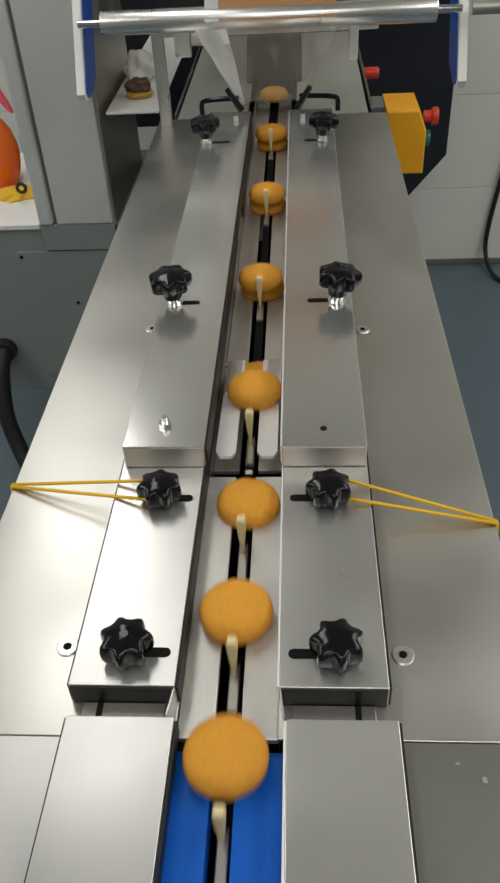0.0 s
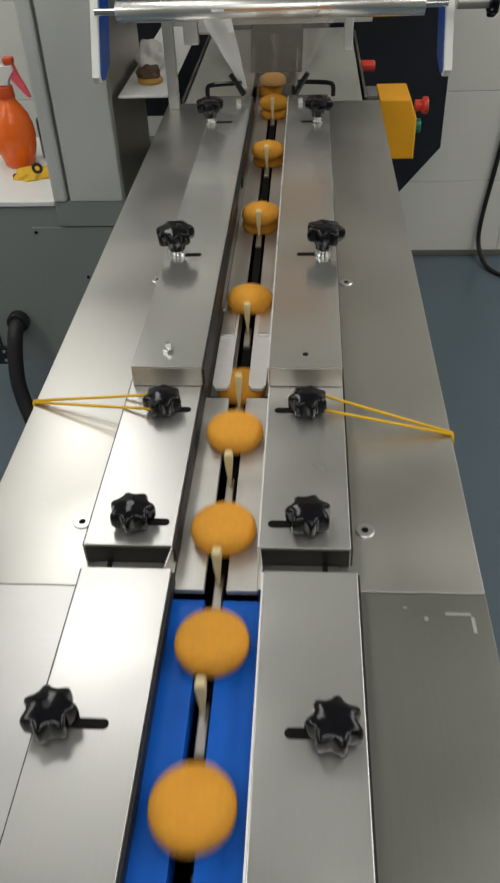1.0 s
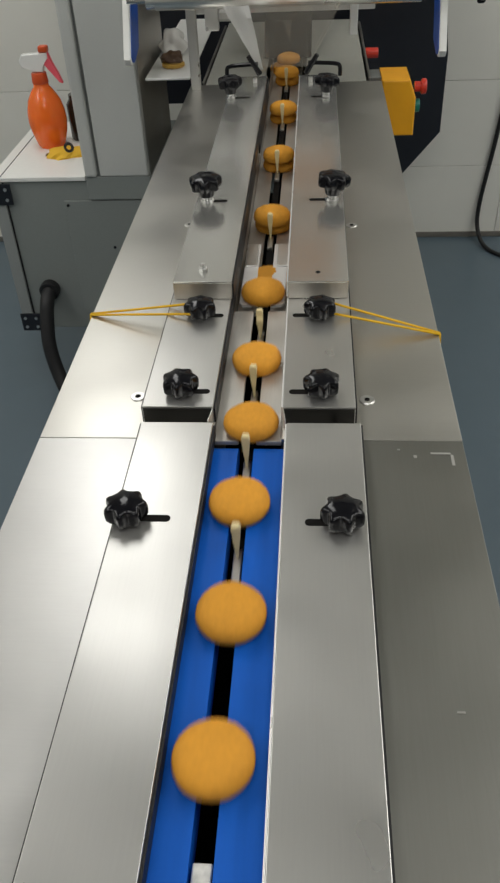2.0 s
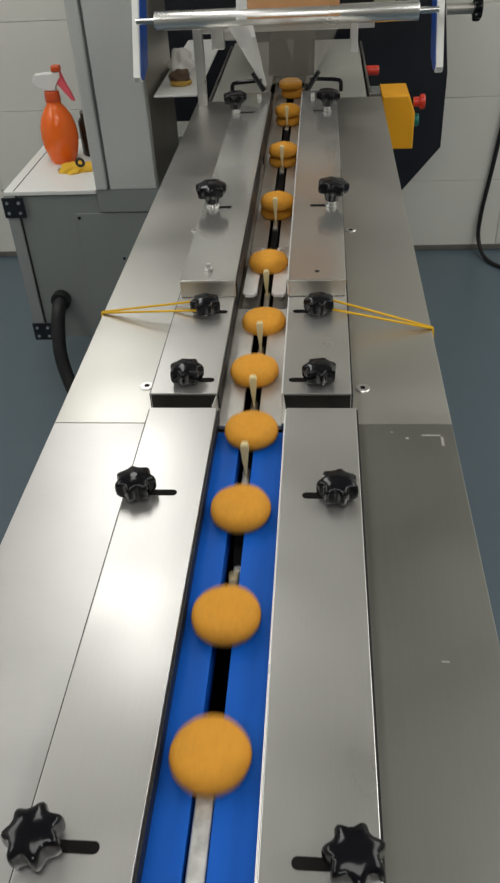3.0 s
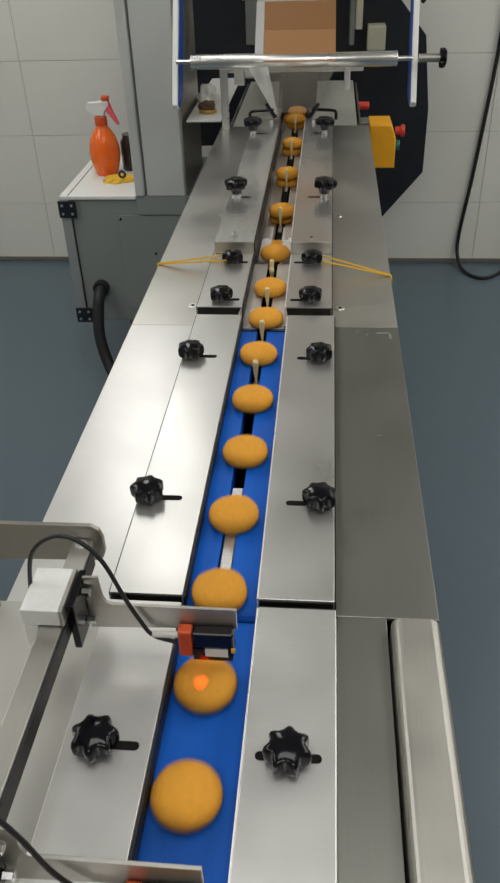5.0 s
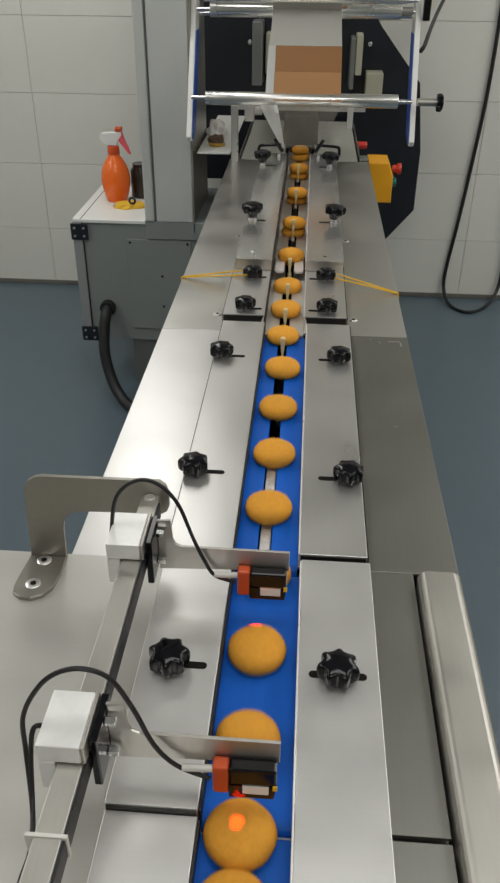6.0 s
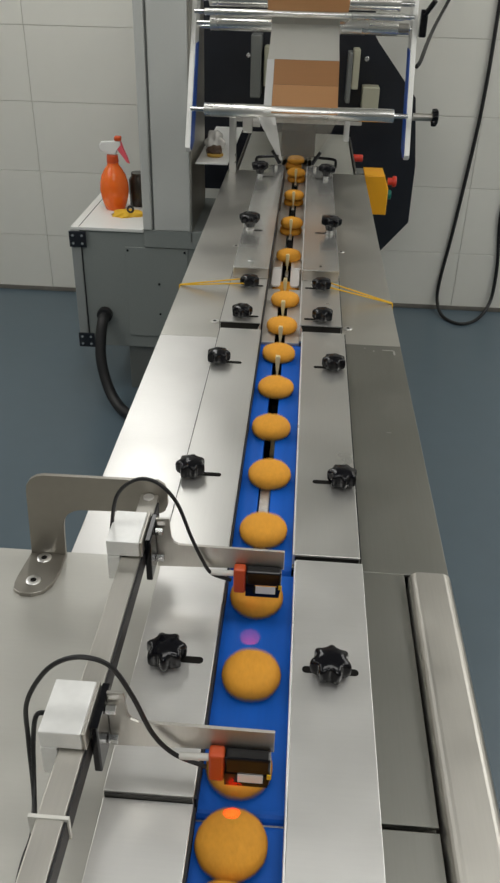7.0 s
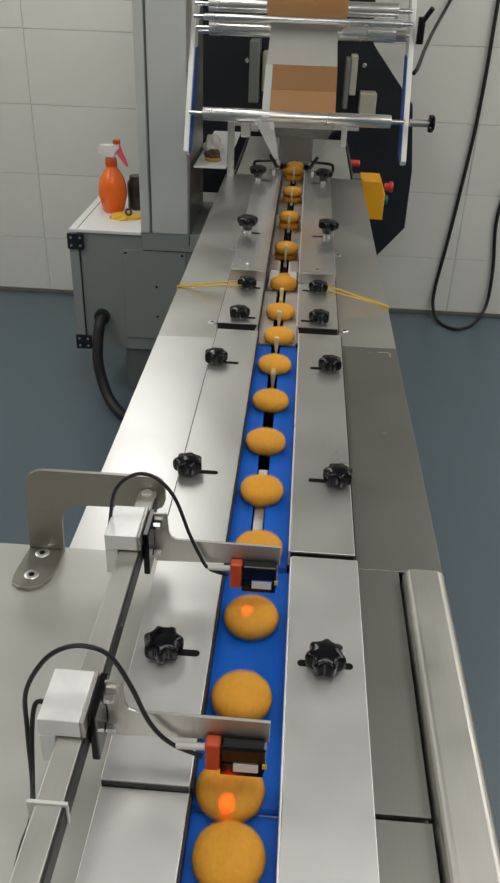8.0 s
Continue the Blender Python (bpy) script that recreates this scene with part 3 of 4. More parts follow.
for x0, x1 in ((-0.034, -0.0115), (0.0115, 0.034)):
    part("hinge_pin", cyl(bmesh.new(), (x0, 0.0, -0.006), (x1, 0.0, -0.006), 0.003, 12), STEEL_DULL, flap)
    part("guide_tab", boxed(x0 + 0.0045, x1 - 0.0015, -0.075, -0.004, 0.0002, 0.003, bevel=0.001), ALU, flap, "bright raised tab")


# ---- products ----
def cookie_mesh(seed):
    """A low domed biscuit with a soft edge and an uneven top."""
    bm = bmesh.new()
    n = 40
    prof = [(0.0, 0.0), (0.55, 0.0), (0.80, 0.0004), (0.92, 0.0022), (0.985, 0.006), (1.0, 0.0095), (0.975, 0.0135), (0.90, 0.0172), (0.76, 0.0200), (0.55, 0.0222), (0.30, 0.0234), (0.0, 0.0238)]
    rings = []
    for f, z in prof:
        if f == 0:
            rings.append([bm.verts.new((0, 0, z))])
            continue
        ring = []
        for i in range(n):
            a = 2 * math.pi * i / n
            v = Vector((math.cos(a), math.sin(a), seed * 7.3))
            wob = 1 + 0.022 * noise.noise(v * 1.3) + 0.008 * noise.noise(v * 4)
            p = Vector((0.0298 * f * wob * math.cos(a), 0.0298 * f * wob * math.sin(a), z))
            if z > 0.004:
                p.z += 0.0009 * noise.noise(Vector((p.x * 90, p.y * 90, seed * 3.1))) + 0.0005 * noise.noise(Vector((p.x * 260, p.y * 260, seed)))
            ring.append(bm.verts.new(p))
        rings.append(ring)
    for a, b in zip(rings, rings[1:]):
        for i in range(n):
            if len(a) == 1:
                bm.faces.new((a[0], b[(i + 1) % n], b[i]))
            elif len(b) == 1:
                bm.faces.new((a[i], a[(i + 1) % n], b[0]))
            else:
                bm.faces.new((a[i], a[(i + 1) % n], b[(i + 1) % n], b[i]))
    for f in bm.faces:
        f.smooth = True
    return mesh_of(bm, "biscuit", COOKIE, True)


COOKIES = [cookie_mesh(s) for s in range(5)]
# place along the channel against steps of 0.15 s
STEP, T0 = 0.15025, 0.1915
STATIONS = [(-11, -1.080), (-10, -1.020), (-9, -0.918), (-8, -0.808), (-7, -0.690), (-6, -0.566), (-5, -0.440), (-4, -0.312), (-3, -0.178), (-2, -0.054), (-1, 0.068), (0, 0.234)]
# places of the paired biscuits beyond the flap, and their step from then on
PAIRS = [(0, 0.234), (2, 0.485), (4, 0.763), (6, 1.045)]
FAR = 0.141


def along(s):
    if s <= -11:
        return -1.080 + 0.0615 * (s + 11)
    if s >= 6:
        return 1.045 + FAR * (s - 6)
    if s >= 0:
        for (a, ya), (b, yb) in zip(PAIRS, PAIRS[1:]):
            if s <= b:
                return ya + (yb - ya) * (s - a) / (b - a)
    for (a, ya), (b, yb) in zip(STATIONS, STATIONS[1:]):
        if s <= b:
            return ya + (yb - ya) * (s - a) / (b - a)


def along_lower(s):
    if s <= -1:
        return along(s)
    if s <= 0:
        return 0.200 + 0.132 * s
    if s <= 1:
        return 0.200 + 0.115 * s
    if s <= 3.4:
        return 0.315 + (along(2.4) - 0.315) * (s - 1) / 2.4
    return along(s - 1)


FLAP_ANGLES = (4.0, 4.5, 3.0, 0.5, 0.0, 0.0, 0.0, 1.0, 2.8)


def flap_angle(f):
    return FLAP_ANGLES[f % 9]


def smooth_step(a, b, v):
    u = min(1, max(0, (v - a) / (b - a)))
    return u * u * (3 - 2 * u)


def biscuit_rows(k, rnd):
    """Rows from the belt through the channel and down into the collecting bin."""
    lower = k % 2 == 1
    spin, dx, yaw2 = rnd.uniform(0, 360), rnd.uniform(-0.0025, 0.0025), rnd.uniform(-25, 25)
    shift = rnd.choice((0.014, 0.011, 0.008, 0.017))
    order = (k + 80) // 1
    bin_place = (-0.13 + 0.066 * (order % 5), 1.44 + 0.066 * ((order // 5) % 6), 0.30 + 0.026 * (order // 30))
    rows = []
    f = 0
    while True:
        t = f / FPS
        s = (t - T0) / STEP - k
        y = along_lower(s) + shift * smooth_step(2.5, 3.8, s) if lower else along(s)
        z = 0.846
        if lower:
            z -= 0.023 * smooth_step(0.13, 0.225, y)
        else:
            if 0.22 < y < 0.405:
                z += math.radians(flap_angle(f)) * (0.405 - y)
            z -= 0.0005 * smooth_step(0.40, 0.46, y)
        x = 0.002 + dx * (1 if y < 0.4 else 0.4)
        if y > 1.38:
            u = smooth_step(1.38, 2.1, y)
            zz = z + (bin_place[2] - z) * smooth_step(0.25, 1.0, u)
            x, y, z = x + (bin_place[0] - x) * u, 1.38 + (bin_place[1] - 1.38) * u, zz
        rows.append((t, pose(x, y, z, 0, 0, spin + yaw2 * smooth_step(-1, 1.3, y))))
        if f >= 240:
            return rows
        if s < -14:
            f = min(240, f + 15)
        elif s > 18:
            f = min(240, max(f + 30, 240))
        else:
            f = min(240, f + (1 if 0.1 < y < 0.55 else 2))


BISCUITS = []
rnd = random.Random(5)
for k in range(-10, 66):
    ob = new("biscuit", COOKIES[k % 5])
    tagged(ob, "round domed golden-brown biscuit lying in the conveyor channel", "biscuit", "biscuits on the line")
    BISCUITS.append((ob, biscuit_rows(k, rnd)))


# ---- pusher chains ----
def finger_mesh():
    # blade: broad rounded top, tapering down to a thin stem
    bm = prism(bmesh.new(), [(-0.0012, 0.0), (0.0012, 0.0), (0.0014, 0.012), (0.0034, 0.030), (0.0044, 0.044), (0.0030, 0.0475), (-0.0030, 0.0475), (-0.0044, 0.044), (-0.0034, 0.030), (-0.0014, 0.012)], "y", -0.0035, 0.0035, bevel=0.0008)
    return mesh_of(bm, "finger", NYLON, True)


FINGER = finger_mesh()
CARRIER = mesh_of(boxed(-0.0042, 0.0042, -0.034, 0.006, 0.001, 0.0065, bevel=0.001), "link", STEEL_DULL)
CHAIN_R, CHAIN_Z = 0.05, 0.775


def chain_pose(d, y0, length):
    """Pose of a finger d metres along a chain loop that begins on top at y0."""
    turn_len = math.pi * CHAIN_R
    d %= 2 * (length + turn_len)
    if d < length:
        return pose(0.001, y0 + d, CHAIN_Z + CHAIN_R, 0, 0, 0)
    d -= length
    if d < turn_len:
        a = d / CHAIN_R
        return pose(0.001, y0 + length + CHAIN_R * math.sin(a), CHAIN_Z + CHAIN_R * math.cos(a), -math.degrees(a), 0, 0)
    d -= turn_len
    if d < length:
        return pose(0.001, y0 + length - d, CHAIN_Z - CHAIN_R, -180, 0, 0)
    a = (d - length) / CHAIN_R
    return pose(0.001, y0 - CHAIN_R * math.sin(a), CHAIN_Z - CHAIN_R * math.cos(a), -180 - math.degrees(a), 0, 0)


FINGERS = []


def pusher_chain(y0, count, pitch, speed, phase, label):
    """phase: place of one finger at 0.2 s."""
    length = (count * pitch - 2 * math.pi * CHAIN_R) / 2
    c = empty("pusher_chain", label=label, category="pusher chain")
    band = []
    for i in range(60):
        m = chain_pose(i * count * pitch / 60, y0, length)
        band.append((m.translation.y, m.translation.z))
    part("chain_band", prism(bmesh.new(), band, "x", -0.004, 0.006), SHADE_AND_DARK, c)
    for i in range(count):
        ob = new("finger", FINGER)
        ob.parent = c
        link = new("link", CARRIER)
        link.parent = ob
        rows = []
        for f in range(0, 241, 2):
            rows.append((f / FPS, chain_pose(phase - y0 + i * pitch + speed * (f / FPS - T0), y0, length)))
        FINGERS.append((ob, rows))


pusher_chain(-0.22, 9, 0.1275, 0.1275 / STEP, -0.098, "slow pusher chain with pale nylon fingers in the slot")
pusher_chain(0.20, 9, 2 * FAR, FAR / STEP, 0.172 + 2 * FAR, "fast pusher chain with widely spaced nylon fingers")

# ---- sensor stand ----
stand = empty("sensor_stand", label="stainless bracket with a square bar that carries two sensors", category="sensor stand")
TABLE = BED + 0.002
out = [(-0.269, TABLE), (-0.2275, TABLE), (-0.2255, 0.900)]
out += [(-0.2255 + 0.022 - 0.022 * math.cos(radians(a)), 0.902 + 0.022 * math.sin(radians(a))) for a in (20, 45, 70, 90)]
out += [(-0.112, 0.926), (-0.106, 0.930), (-0.103, 0.938), (-0.103, 0.955), (-0.106, 0.965), (-0.113, 0.970)]
out += [(-0.264 + 0.022 - 0.022 * math.sin(radians(a)), 0.947 + 0.022 * math.cos(radians(a))) for a in (0, 20, 45, 70, 90)]
part("bracket", prism(bmesh.new(), out, "y", -0.723, -0.718, bevel=0.0006), BRACKET_STEEL, stand, "bent steel bracket plate with a rounded window")
foot = part("foot_plate", prism(bmesh.new(), [(-0.269, -0.723), (-0.2275, -0.723), (-0.2265, -0.750), (-0.229, -0.774), (-0.236, -0.787), (-0.248, -0.793), (-0.261, -0.792), (-0.270, -0.786), (-0.272, -0.775), (-0.2715, -0.765)], "z", TABLE, TABLE + 0.005, bevel=0.0008), BRACKET_STEEL, stand)
for sx0, y in ((-0.2505, -0.732), (-0.2515, -0.771)):
    bm = lathe(bmesh.new(), [(0.0085, 0.0), (0.0085, 0.0008), (0.0076, 0.0013), (0.0036, 0.0013), (0.003, 0.0005)], 20, (sx0, y, TABLE + 0.005))
    part("screw", bm, ALU, foot, "countersunk steel screw")
    part("socket", cyl(bmesh.new(), (sx0, y, TABLE + 0.0052), (sx0, y, TABLE + 0.0066), 0.0034, 6), SHADE_AND_DARK, foot)
part("square_bar", boxed(-0.1325, -0.1125, -2.2, -0.723, 0.932, 0.952, bevel=0.0012), STEEL_DULL, stand, "square steel bar")
# black strip puts the shade of the bar's right side into colour
part("bar_shade", boxed(-0.1124, -0.1105, -2.2, -0.735, 0.9325, 0.9505), BLACK_RUBBER, stand, "dark strip painting the shaded side of the bar")
part("rear_post", boxed(-0.1325, -0.1125, -2.2, -2.18, TABLE, 0.932, bevel=0.001), STEEL_PLATE, stand)
part("end_screw", cyl(bmesh.new(), (-0.1225, -0.730, 0.952), (-0.1225, -0.730, 0.9545), 0.006, 20, bevel=0.0006), ALU, stand)


def sensor_unit(y, cable_pts, cable2):
    u = empty("photo_sensor", 0, y, 0, label="orange and black photoelectric sensor on a flat arm with clamp block", category="sensor", group="photo sensors")
    blk = part("clamp_block", boxed(-0.1465, -0.1135, -0.046, 0.005, 0.953, 0.971, bevel=0.0012), BLOCK_ALU, u, "milled aluminium clamp block")
    part("block_jaw", boxed(-0.1465, -0.1335, -0.046, 0.005, 0.922, 0.9525, bevel=0.001), BLOCK_ALU, blk, "milled aluminium lower jaw")
    part("clamp_plate", boxed(-0.1100, -0.1035, -0.036, 0.008, 0.914, 0.967, bevel=0.0012), BLACK_PLASTIC, u, "black clamp plate")
    part("cheek", boxed(-0.1133, -0.1102, -0.046, 0.006, 0.953, 0.971, bevel=0.0008), STEEL_DULL, u)
    for dz in (0.925, 0.960):
        b = cyl(bmesh.new(), (-0.1030, -0.012, dz), (-0.0950, -0.012, dz), 0.0042, 6, bevel=0.0004)
        part("bolt", b, CHROME, u, "bright hex bolt")
    arm = [(-0.1034, 0.908), (0.031, 0.914), (0.031, 0.938), (-0.080, 0.938), (-0.086, 0.941), (-0.0885, 0.947), (-0.0895, 0.972), (-0.1034, 0.971)]
    part("arm", prism(bmesh.new(), arm, "y", -0.006, -0.003, bevel=0.0005), STEEL_DULL, u, "flat steel arm across the belt")
    part("sensor_body", boxed(-0.0085, 0.029, -0.0185, -0.0065, 0.900, 0.9185, bevel=0.002), BLACK_PLASTIC, u, "black sensor housing")
    part("lower_guard", prism(bmesh.new(), [(-0.0085, 0.8995), (-0.0085, 0.885), (0.027, 0.885), (0.029, 0.8995), (0.0245, 0.8995), (0.0235, 0.889), (0.001, 0.889), (-0.001, 0.893), (0.0015, 0.8995)], "y", -0.0185, -0.0065), BLACK_PLASTIC, u, "black open guard below the housing")
    part("sensor_cap", boxed(-0.0215, -0.0087, -0.0185, -0.0065, 0.888, 0.920, bevel=0.0022), SENSOR_ORANGE, u, "orange end cap")
    # added pale sheet stands for the bright view through the guard's opening
    part("window", boxed(0.0022, 0.0232, -0.0184, -0.0172, 0.8893, 0.8993, bevel=0.0005), GLARE_AND_FILL, u, "pale fill standing in the guard opening")
    part("indicator", boxed(0.0262, 0.0300, -0.0200, -0.0187, 0.8975, 0.903, bevel=0.0004), BAND, u, "small amber indicator light")
    part("emitter", cyl(bmesh.new(), (-0.004, -0.013, 0.8835), (-0.004, -0.013, 0.8848), 0.003, 12), RED_GLOW, u, "red glowing emitter")
    part("gland", cyl(bmesh.new(), (-0.046, -0.012, 0.909), (-0.0217, -0.012, 0.910), 0.0032, 10), GREY_FILM, u, "pale cable gland")
    part("cable", tube(bmesh.new(), cable_pts, 0.002, 8, 6), BLACK_RUBBER, u, "thin black cable")
    if cable2:
        part("cable", tube(bmesh.new(), cable2, 0.002, 8, 6), BLACK_RUBBER, u, "thin black cable")
    spot = bpy.data.lights.new("sensor_beam", "SPOT")
    spot.energy, spot.color, spot.spot_size, spot.spot_blend, spot.shadow_soft_size = 0.42, (1.0, 0.012, 0.006), radians(27), 0.4, 0.001
    so = new("sensor_beam", spot)
    so.matrix_world = look((-0.001, y - 0.0225, 0.893), (-0.001, y - 0.031, 0.867))


sensor_unit(-0.785, [(-0.150, -0.020, 0.905), (-0.1495, -0.018, 0.935), (-0.148, -0.015, 0.961), (-0.140, -0.013, 1.003), (-0.120, -0.012, 1.023), (-0.099, -0.012, 1.021), (-0.080, -0.012, 0.998), (-0.066, -0.012, 0.955), (-0.055, -0.012, 0.926), (-0.045, -0.013, 0.909), (-0.024, -0.014, 0.902)], None)
sensor_unit(-1.010, [(-0.136, -0.150, 0.930), (-0.136, -0.125, 0.938), (-0.139, -0.098, 0.928), (-0.154, -0.055, 0.905), (-0.164, -0.026, 0.934), (-0.161, -0.024, 0.974), (-0.146, -0.022, 1.005), (-0.130, -0.020, 1.020), (-0.112, -0.018, 1.023), (-0.094, -0.016, 1.012), (-0.080, -0.014, 0.978), (-0.067, -0.013, 0.936), (-0.050, -0.013, 0.912), (-0.024, -0.014, 0.900)], [(-0.1475, -0.020, 0.960), (-0.153, -0.028, 0.966), (-0.1575, -0.032, 0.940), (-0.153, -0.058, 0.905), (-0.138, -0.105, 0.925), (-0.1365, -0.125, 0.932), (-0.1365, -0.170, 0.925)])
tagged(part("cable_tie", boxed(-0.1385, -0.1090, -1.1125, -1.1095, 0.9305, 0.9535, bevel=0.0004), GREY_FILM), "clear plastic cable tie round the square bar", "cable tie")

# ---- wrapping machine ----
cab = empty("machine_cabinet", label="grey painted machine cabinet with framed edges and a door panel", category="cabinet")
part("body", boxed(-0.765, -0.24, 1.262, 1.70, 0.185, 0.625, bevel=0.003), CAB_PAINT, cab)
part("top", boxed(-0.775, -0.519, 1.255, 1.705, 0.625, 0.637, bevel=0.002), WHITE_PAINT, cab, "white sheet top")
part("top_seam", boxed(-0.748, -0.745, 1.258, 1.70, 0.6368, 0.6374), BLACK_RUBBER, cab, "dark seam along the top edge")
part("head_panel", boxed(-0.5165, -0.24, 1.252, 1.70, 0.5755, 0.637, bevel=0.002), CAB_PAINT, cab)
part("edge_profile", boxed(-0.778, -0.745, 1.254, 1.2615, 0.185, 0.6245, bevel=0.002), PROFILE_GREY, cab, "grey edge profile")
part("profile_groove", boxed(-0.7445, -0.741, 1.2585, 1.2615, 0.185, 0.6245), BLACK_RUBBER, cab)
for z in (0.590, 0.205):
    b = part("corner_bracket", boxed(-0.782, -0.722, 1.249, 1.2535, z - 0.024, z + 0.032, bevel=0.001), BLACK_PANEL, cab, "dark corner bracket")
    for dx in (-0.768, -0.736):
        for dz in (-0.010, 0.018):
            part("rivet", cyl(bmesh.new(), (dx, 1.2488, z + dz), (dx, 1.246, z + dz), 0.0045, 10), ALU, b)
door = part("door_panel", boxed(-0.588, -0.365, 1.2565, 1.2615, 0.235, 0.572, bevel=0.0015), CAB_PAINT, cab, "flush grey door panel")
for x, z in ((-0.578, 0.56), (-0.470, 0.44), (-0.470, 0.325), (-0.376, 0.56)):
    part("rivet", cyl(bmesh.new(), (x, 1.2562, z), (x, 1.2545, z), 0.004, 10), BLACK_PLASTIC, door)
part("plinth", boxed(-0.60, -0.24, 1.28, 1.68, 0.0, 0.1845, bevel=0.003), GREY_DARK, cab, "dark grey plinth")
part("hose_gland", cyl(bmesh.new(), (-0.676, 1.262, 0.315), (-0.676, 1.235, 0.315), 0.028, 20, bevel=0.003), BLACK_RUBBER, cab, "black hose gland")

tower = empty("machine_tower", label="tall light grey machine column with a grooved edge", category="machine column")
part("column", boxed(-0.478, -0.352, 1.250, 1.62, 0.637, 1.72, bevel=0.004), GREY_PAINT, tower)
part("edge_profile", boxed(-0.517, -0.4855, 1.246, 1.62, 0.637, 1.72, bevel=0.006), GREY_PAINT, tower, "rounded grey edge profile")
part("groove", boxed(-0.4855, -0.478, 1.262, 1.60, 0.637, 1.72), GREY_DARK, tower)
part("side_plate", boxed(-0.3518, -0.346, 1.252, 1.62, 0.60, 1.72, bevel=0.001), STEEL_DULL, tower, "steel inner side plate")
tagged(part("handle_knob", lathe(bmesh.new(), [(0.02, 0.0), (0.03, 0.006), (0.03, 0.03), (0.018, 0.042)], 20, (-0.53, 1.27, 1.345)), BLACK_PLASTIC), "black round knob on the column edge", "knob")

housing = empty("wrapper_housing", label="closed grey steel housing under the wrapping station", category="machine housing")
part("front", boxed(-0.20, 0.20, 1.30, 1.306, 0.12, 0.80, bevel=0.001), STEEL_DULL, housing)
part("back", boxed(-0.20, 0.20, 1.914, 1.92, 0.12, 0.80, bevel=0.001), STEEL_DULL, housing)
for sx in (-1, 1):
    part("side", boxed(sx * 0.20 - 0.003, sx * 0.20 + 0.003, 1.307, 1.913, 0.12, 0.845, bevel=0.001), STEEL_DULL, housing)
part("bin", boxed(-0.196, 0.196, 1.307, 1.913, 0.27, 0.28), STEEL_DULL, housing)
for x in (-0.17, 0.17):
    for y in (1.34, 1.88):
        part("leg", boxed(x - 0.02, x + 0.02, y - 0.02, y + 0.02, 0.0, 0.119, bevel=0.002), STEEL_DULL, housing)
part("hood", prism(bmesh.new(), [(1.48, 0.852), (1.92, 0.852), (1.92, 0.93), (1.53, 0.93)], "x", -0.06, 0.06, bevel=0.002), SHADE_AND_DARK, housing, "dark sealing hood")

back = [(-0.52, 0.60), (0.22, 0.60), (0.22, 0.30), (0.33, 0.30), (0.485, 0.49), (0.484, 0.73), (0.452, 0.985), (0.285, 1.18), (0.262, 1.21), (0.262, 1.5), (-0.52, 1.5)]
panel = tagged(part("back_panel", prism(bmesh.new(), back, "y", 1.99, 2.02, bevel=0.002), BLACK_PANEL), "large black machine back panel with slanted corners", "machine panel")
part("post", boxed(-0.20, -0.14, 2.021, 2.08, 0.0, 1.4, bevel=0.002), GREY_DARK, panel)
part("post", boxed(0.14, 0.20, 2.021, 2.08, 0.0, 1.4, bevel=0.002), GREY_DARK, panel)
for x0, x1, y0, y1, z0, z1, mat in ((-0.15, -0.115, 1.90, 1.985, 1.02, 1.16, CREAM), (0.19, 0.215, 1.90, 1.985, 1.02, 1.16, CREAM), (0.17, 0.188, 1.90, 1.985, 0.97, 1.15, GREY_DARK), (0.235, 0.30, 1.90, 1.985, 0.95, 1.03, CREAM), (-0.20, -0.16, 1.88, 1.985, 0.98, 1.20, GREY_DARK)):
    part("mount_block", boxed(x0, x1, y0, y1, z0, z1, bevel=0.004), mat, panel)
for x, z in ((0.245, 1.12), (-0.215, 1.12)):
    part("cap_screw", cyl(bmesh.new(), (x, 1.988, z), (x, 1.978, z), 0.009, 16, bevel=0.002), CHROME, panel)
# film frame: leaning arms with rollers
frame_ob = empty("film_unwinder", 0, 0.012, 0, label="film unwinding stand with white arms, blue sides and chrome rollers", category="film unwinder")


def lean(z):
    """The arms lean back: y at a height."""
    return 1.112 + (z - 0.93) * 0.55


for sx in (-1, 1):
    bm = bmesh.new()
    o = [(lean(0.93) - 0.012, 0.945), (lean(0.93) - 0.004, 0.932), (lean(0.93) + 0.012, 0.928), (lean(0.93) + 0.075, 0.945), (lean(1.45) + 0.075, 1.45), (lean(1.45) - 0.012, 1.45)]
    xa = sx * 0.338
    arm_p = part("side_arm", prism(bm, o, "x", xa - 0.008, xa + 0.008, bevel=0.003), WHITE_PAINT, frame_ob, "white side arm")
    o2 = [(u + 0.008, v + 0.004) for u, v in o[:4]] + [(lean(1.22) + 0.07, 1.22), (lean(1.22) - 0.002, 1.22)]
    part("blue_face", prism(bmesh.new(), o2, "x", xa - sx * 0.0085 - 0.0015, xa - sx * 0.0085 + 0.0015), BLUE_FILM, arm_p, "blue protective film on the inner face")
    part("strut", boxed(xa - 0.012, xa + 0.012, lean(1.45), 1.99, 1.38, 1.42, bevel=0.002), GREY_DARK, frame_ob)


def roller(y, z, r, x0=-0.288, x1=0.288, mat=None, label="chrome roller"):
    bm = cyl(bmesh.new(), (x0, y, z), (x1, y, z), r, 32, bevel=0.0015)
    ro = part("roller", bm, mat or ROLLER, frame_ob, label)
    part("axle", cyl(bmesh.new(), (-0.33, y, z), (0.33, y, z), 0.007, 12), CHROME, ro)


ROLL_Y, ROLL_Z = 1.135, 1.052
roller(ROLL_Y, ROLL_Z, 0.0195)
roller(1.30, 1.276, 0.021)
roller(1.345, 1.262, 0.009, label="thin steel guide rod")
roller(1.285, 1.342, 0.021)
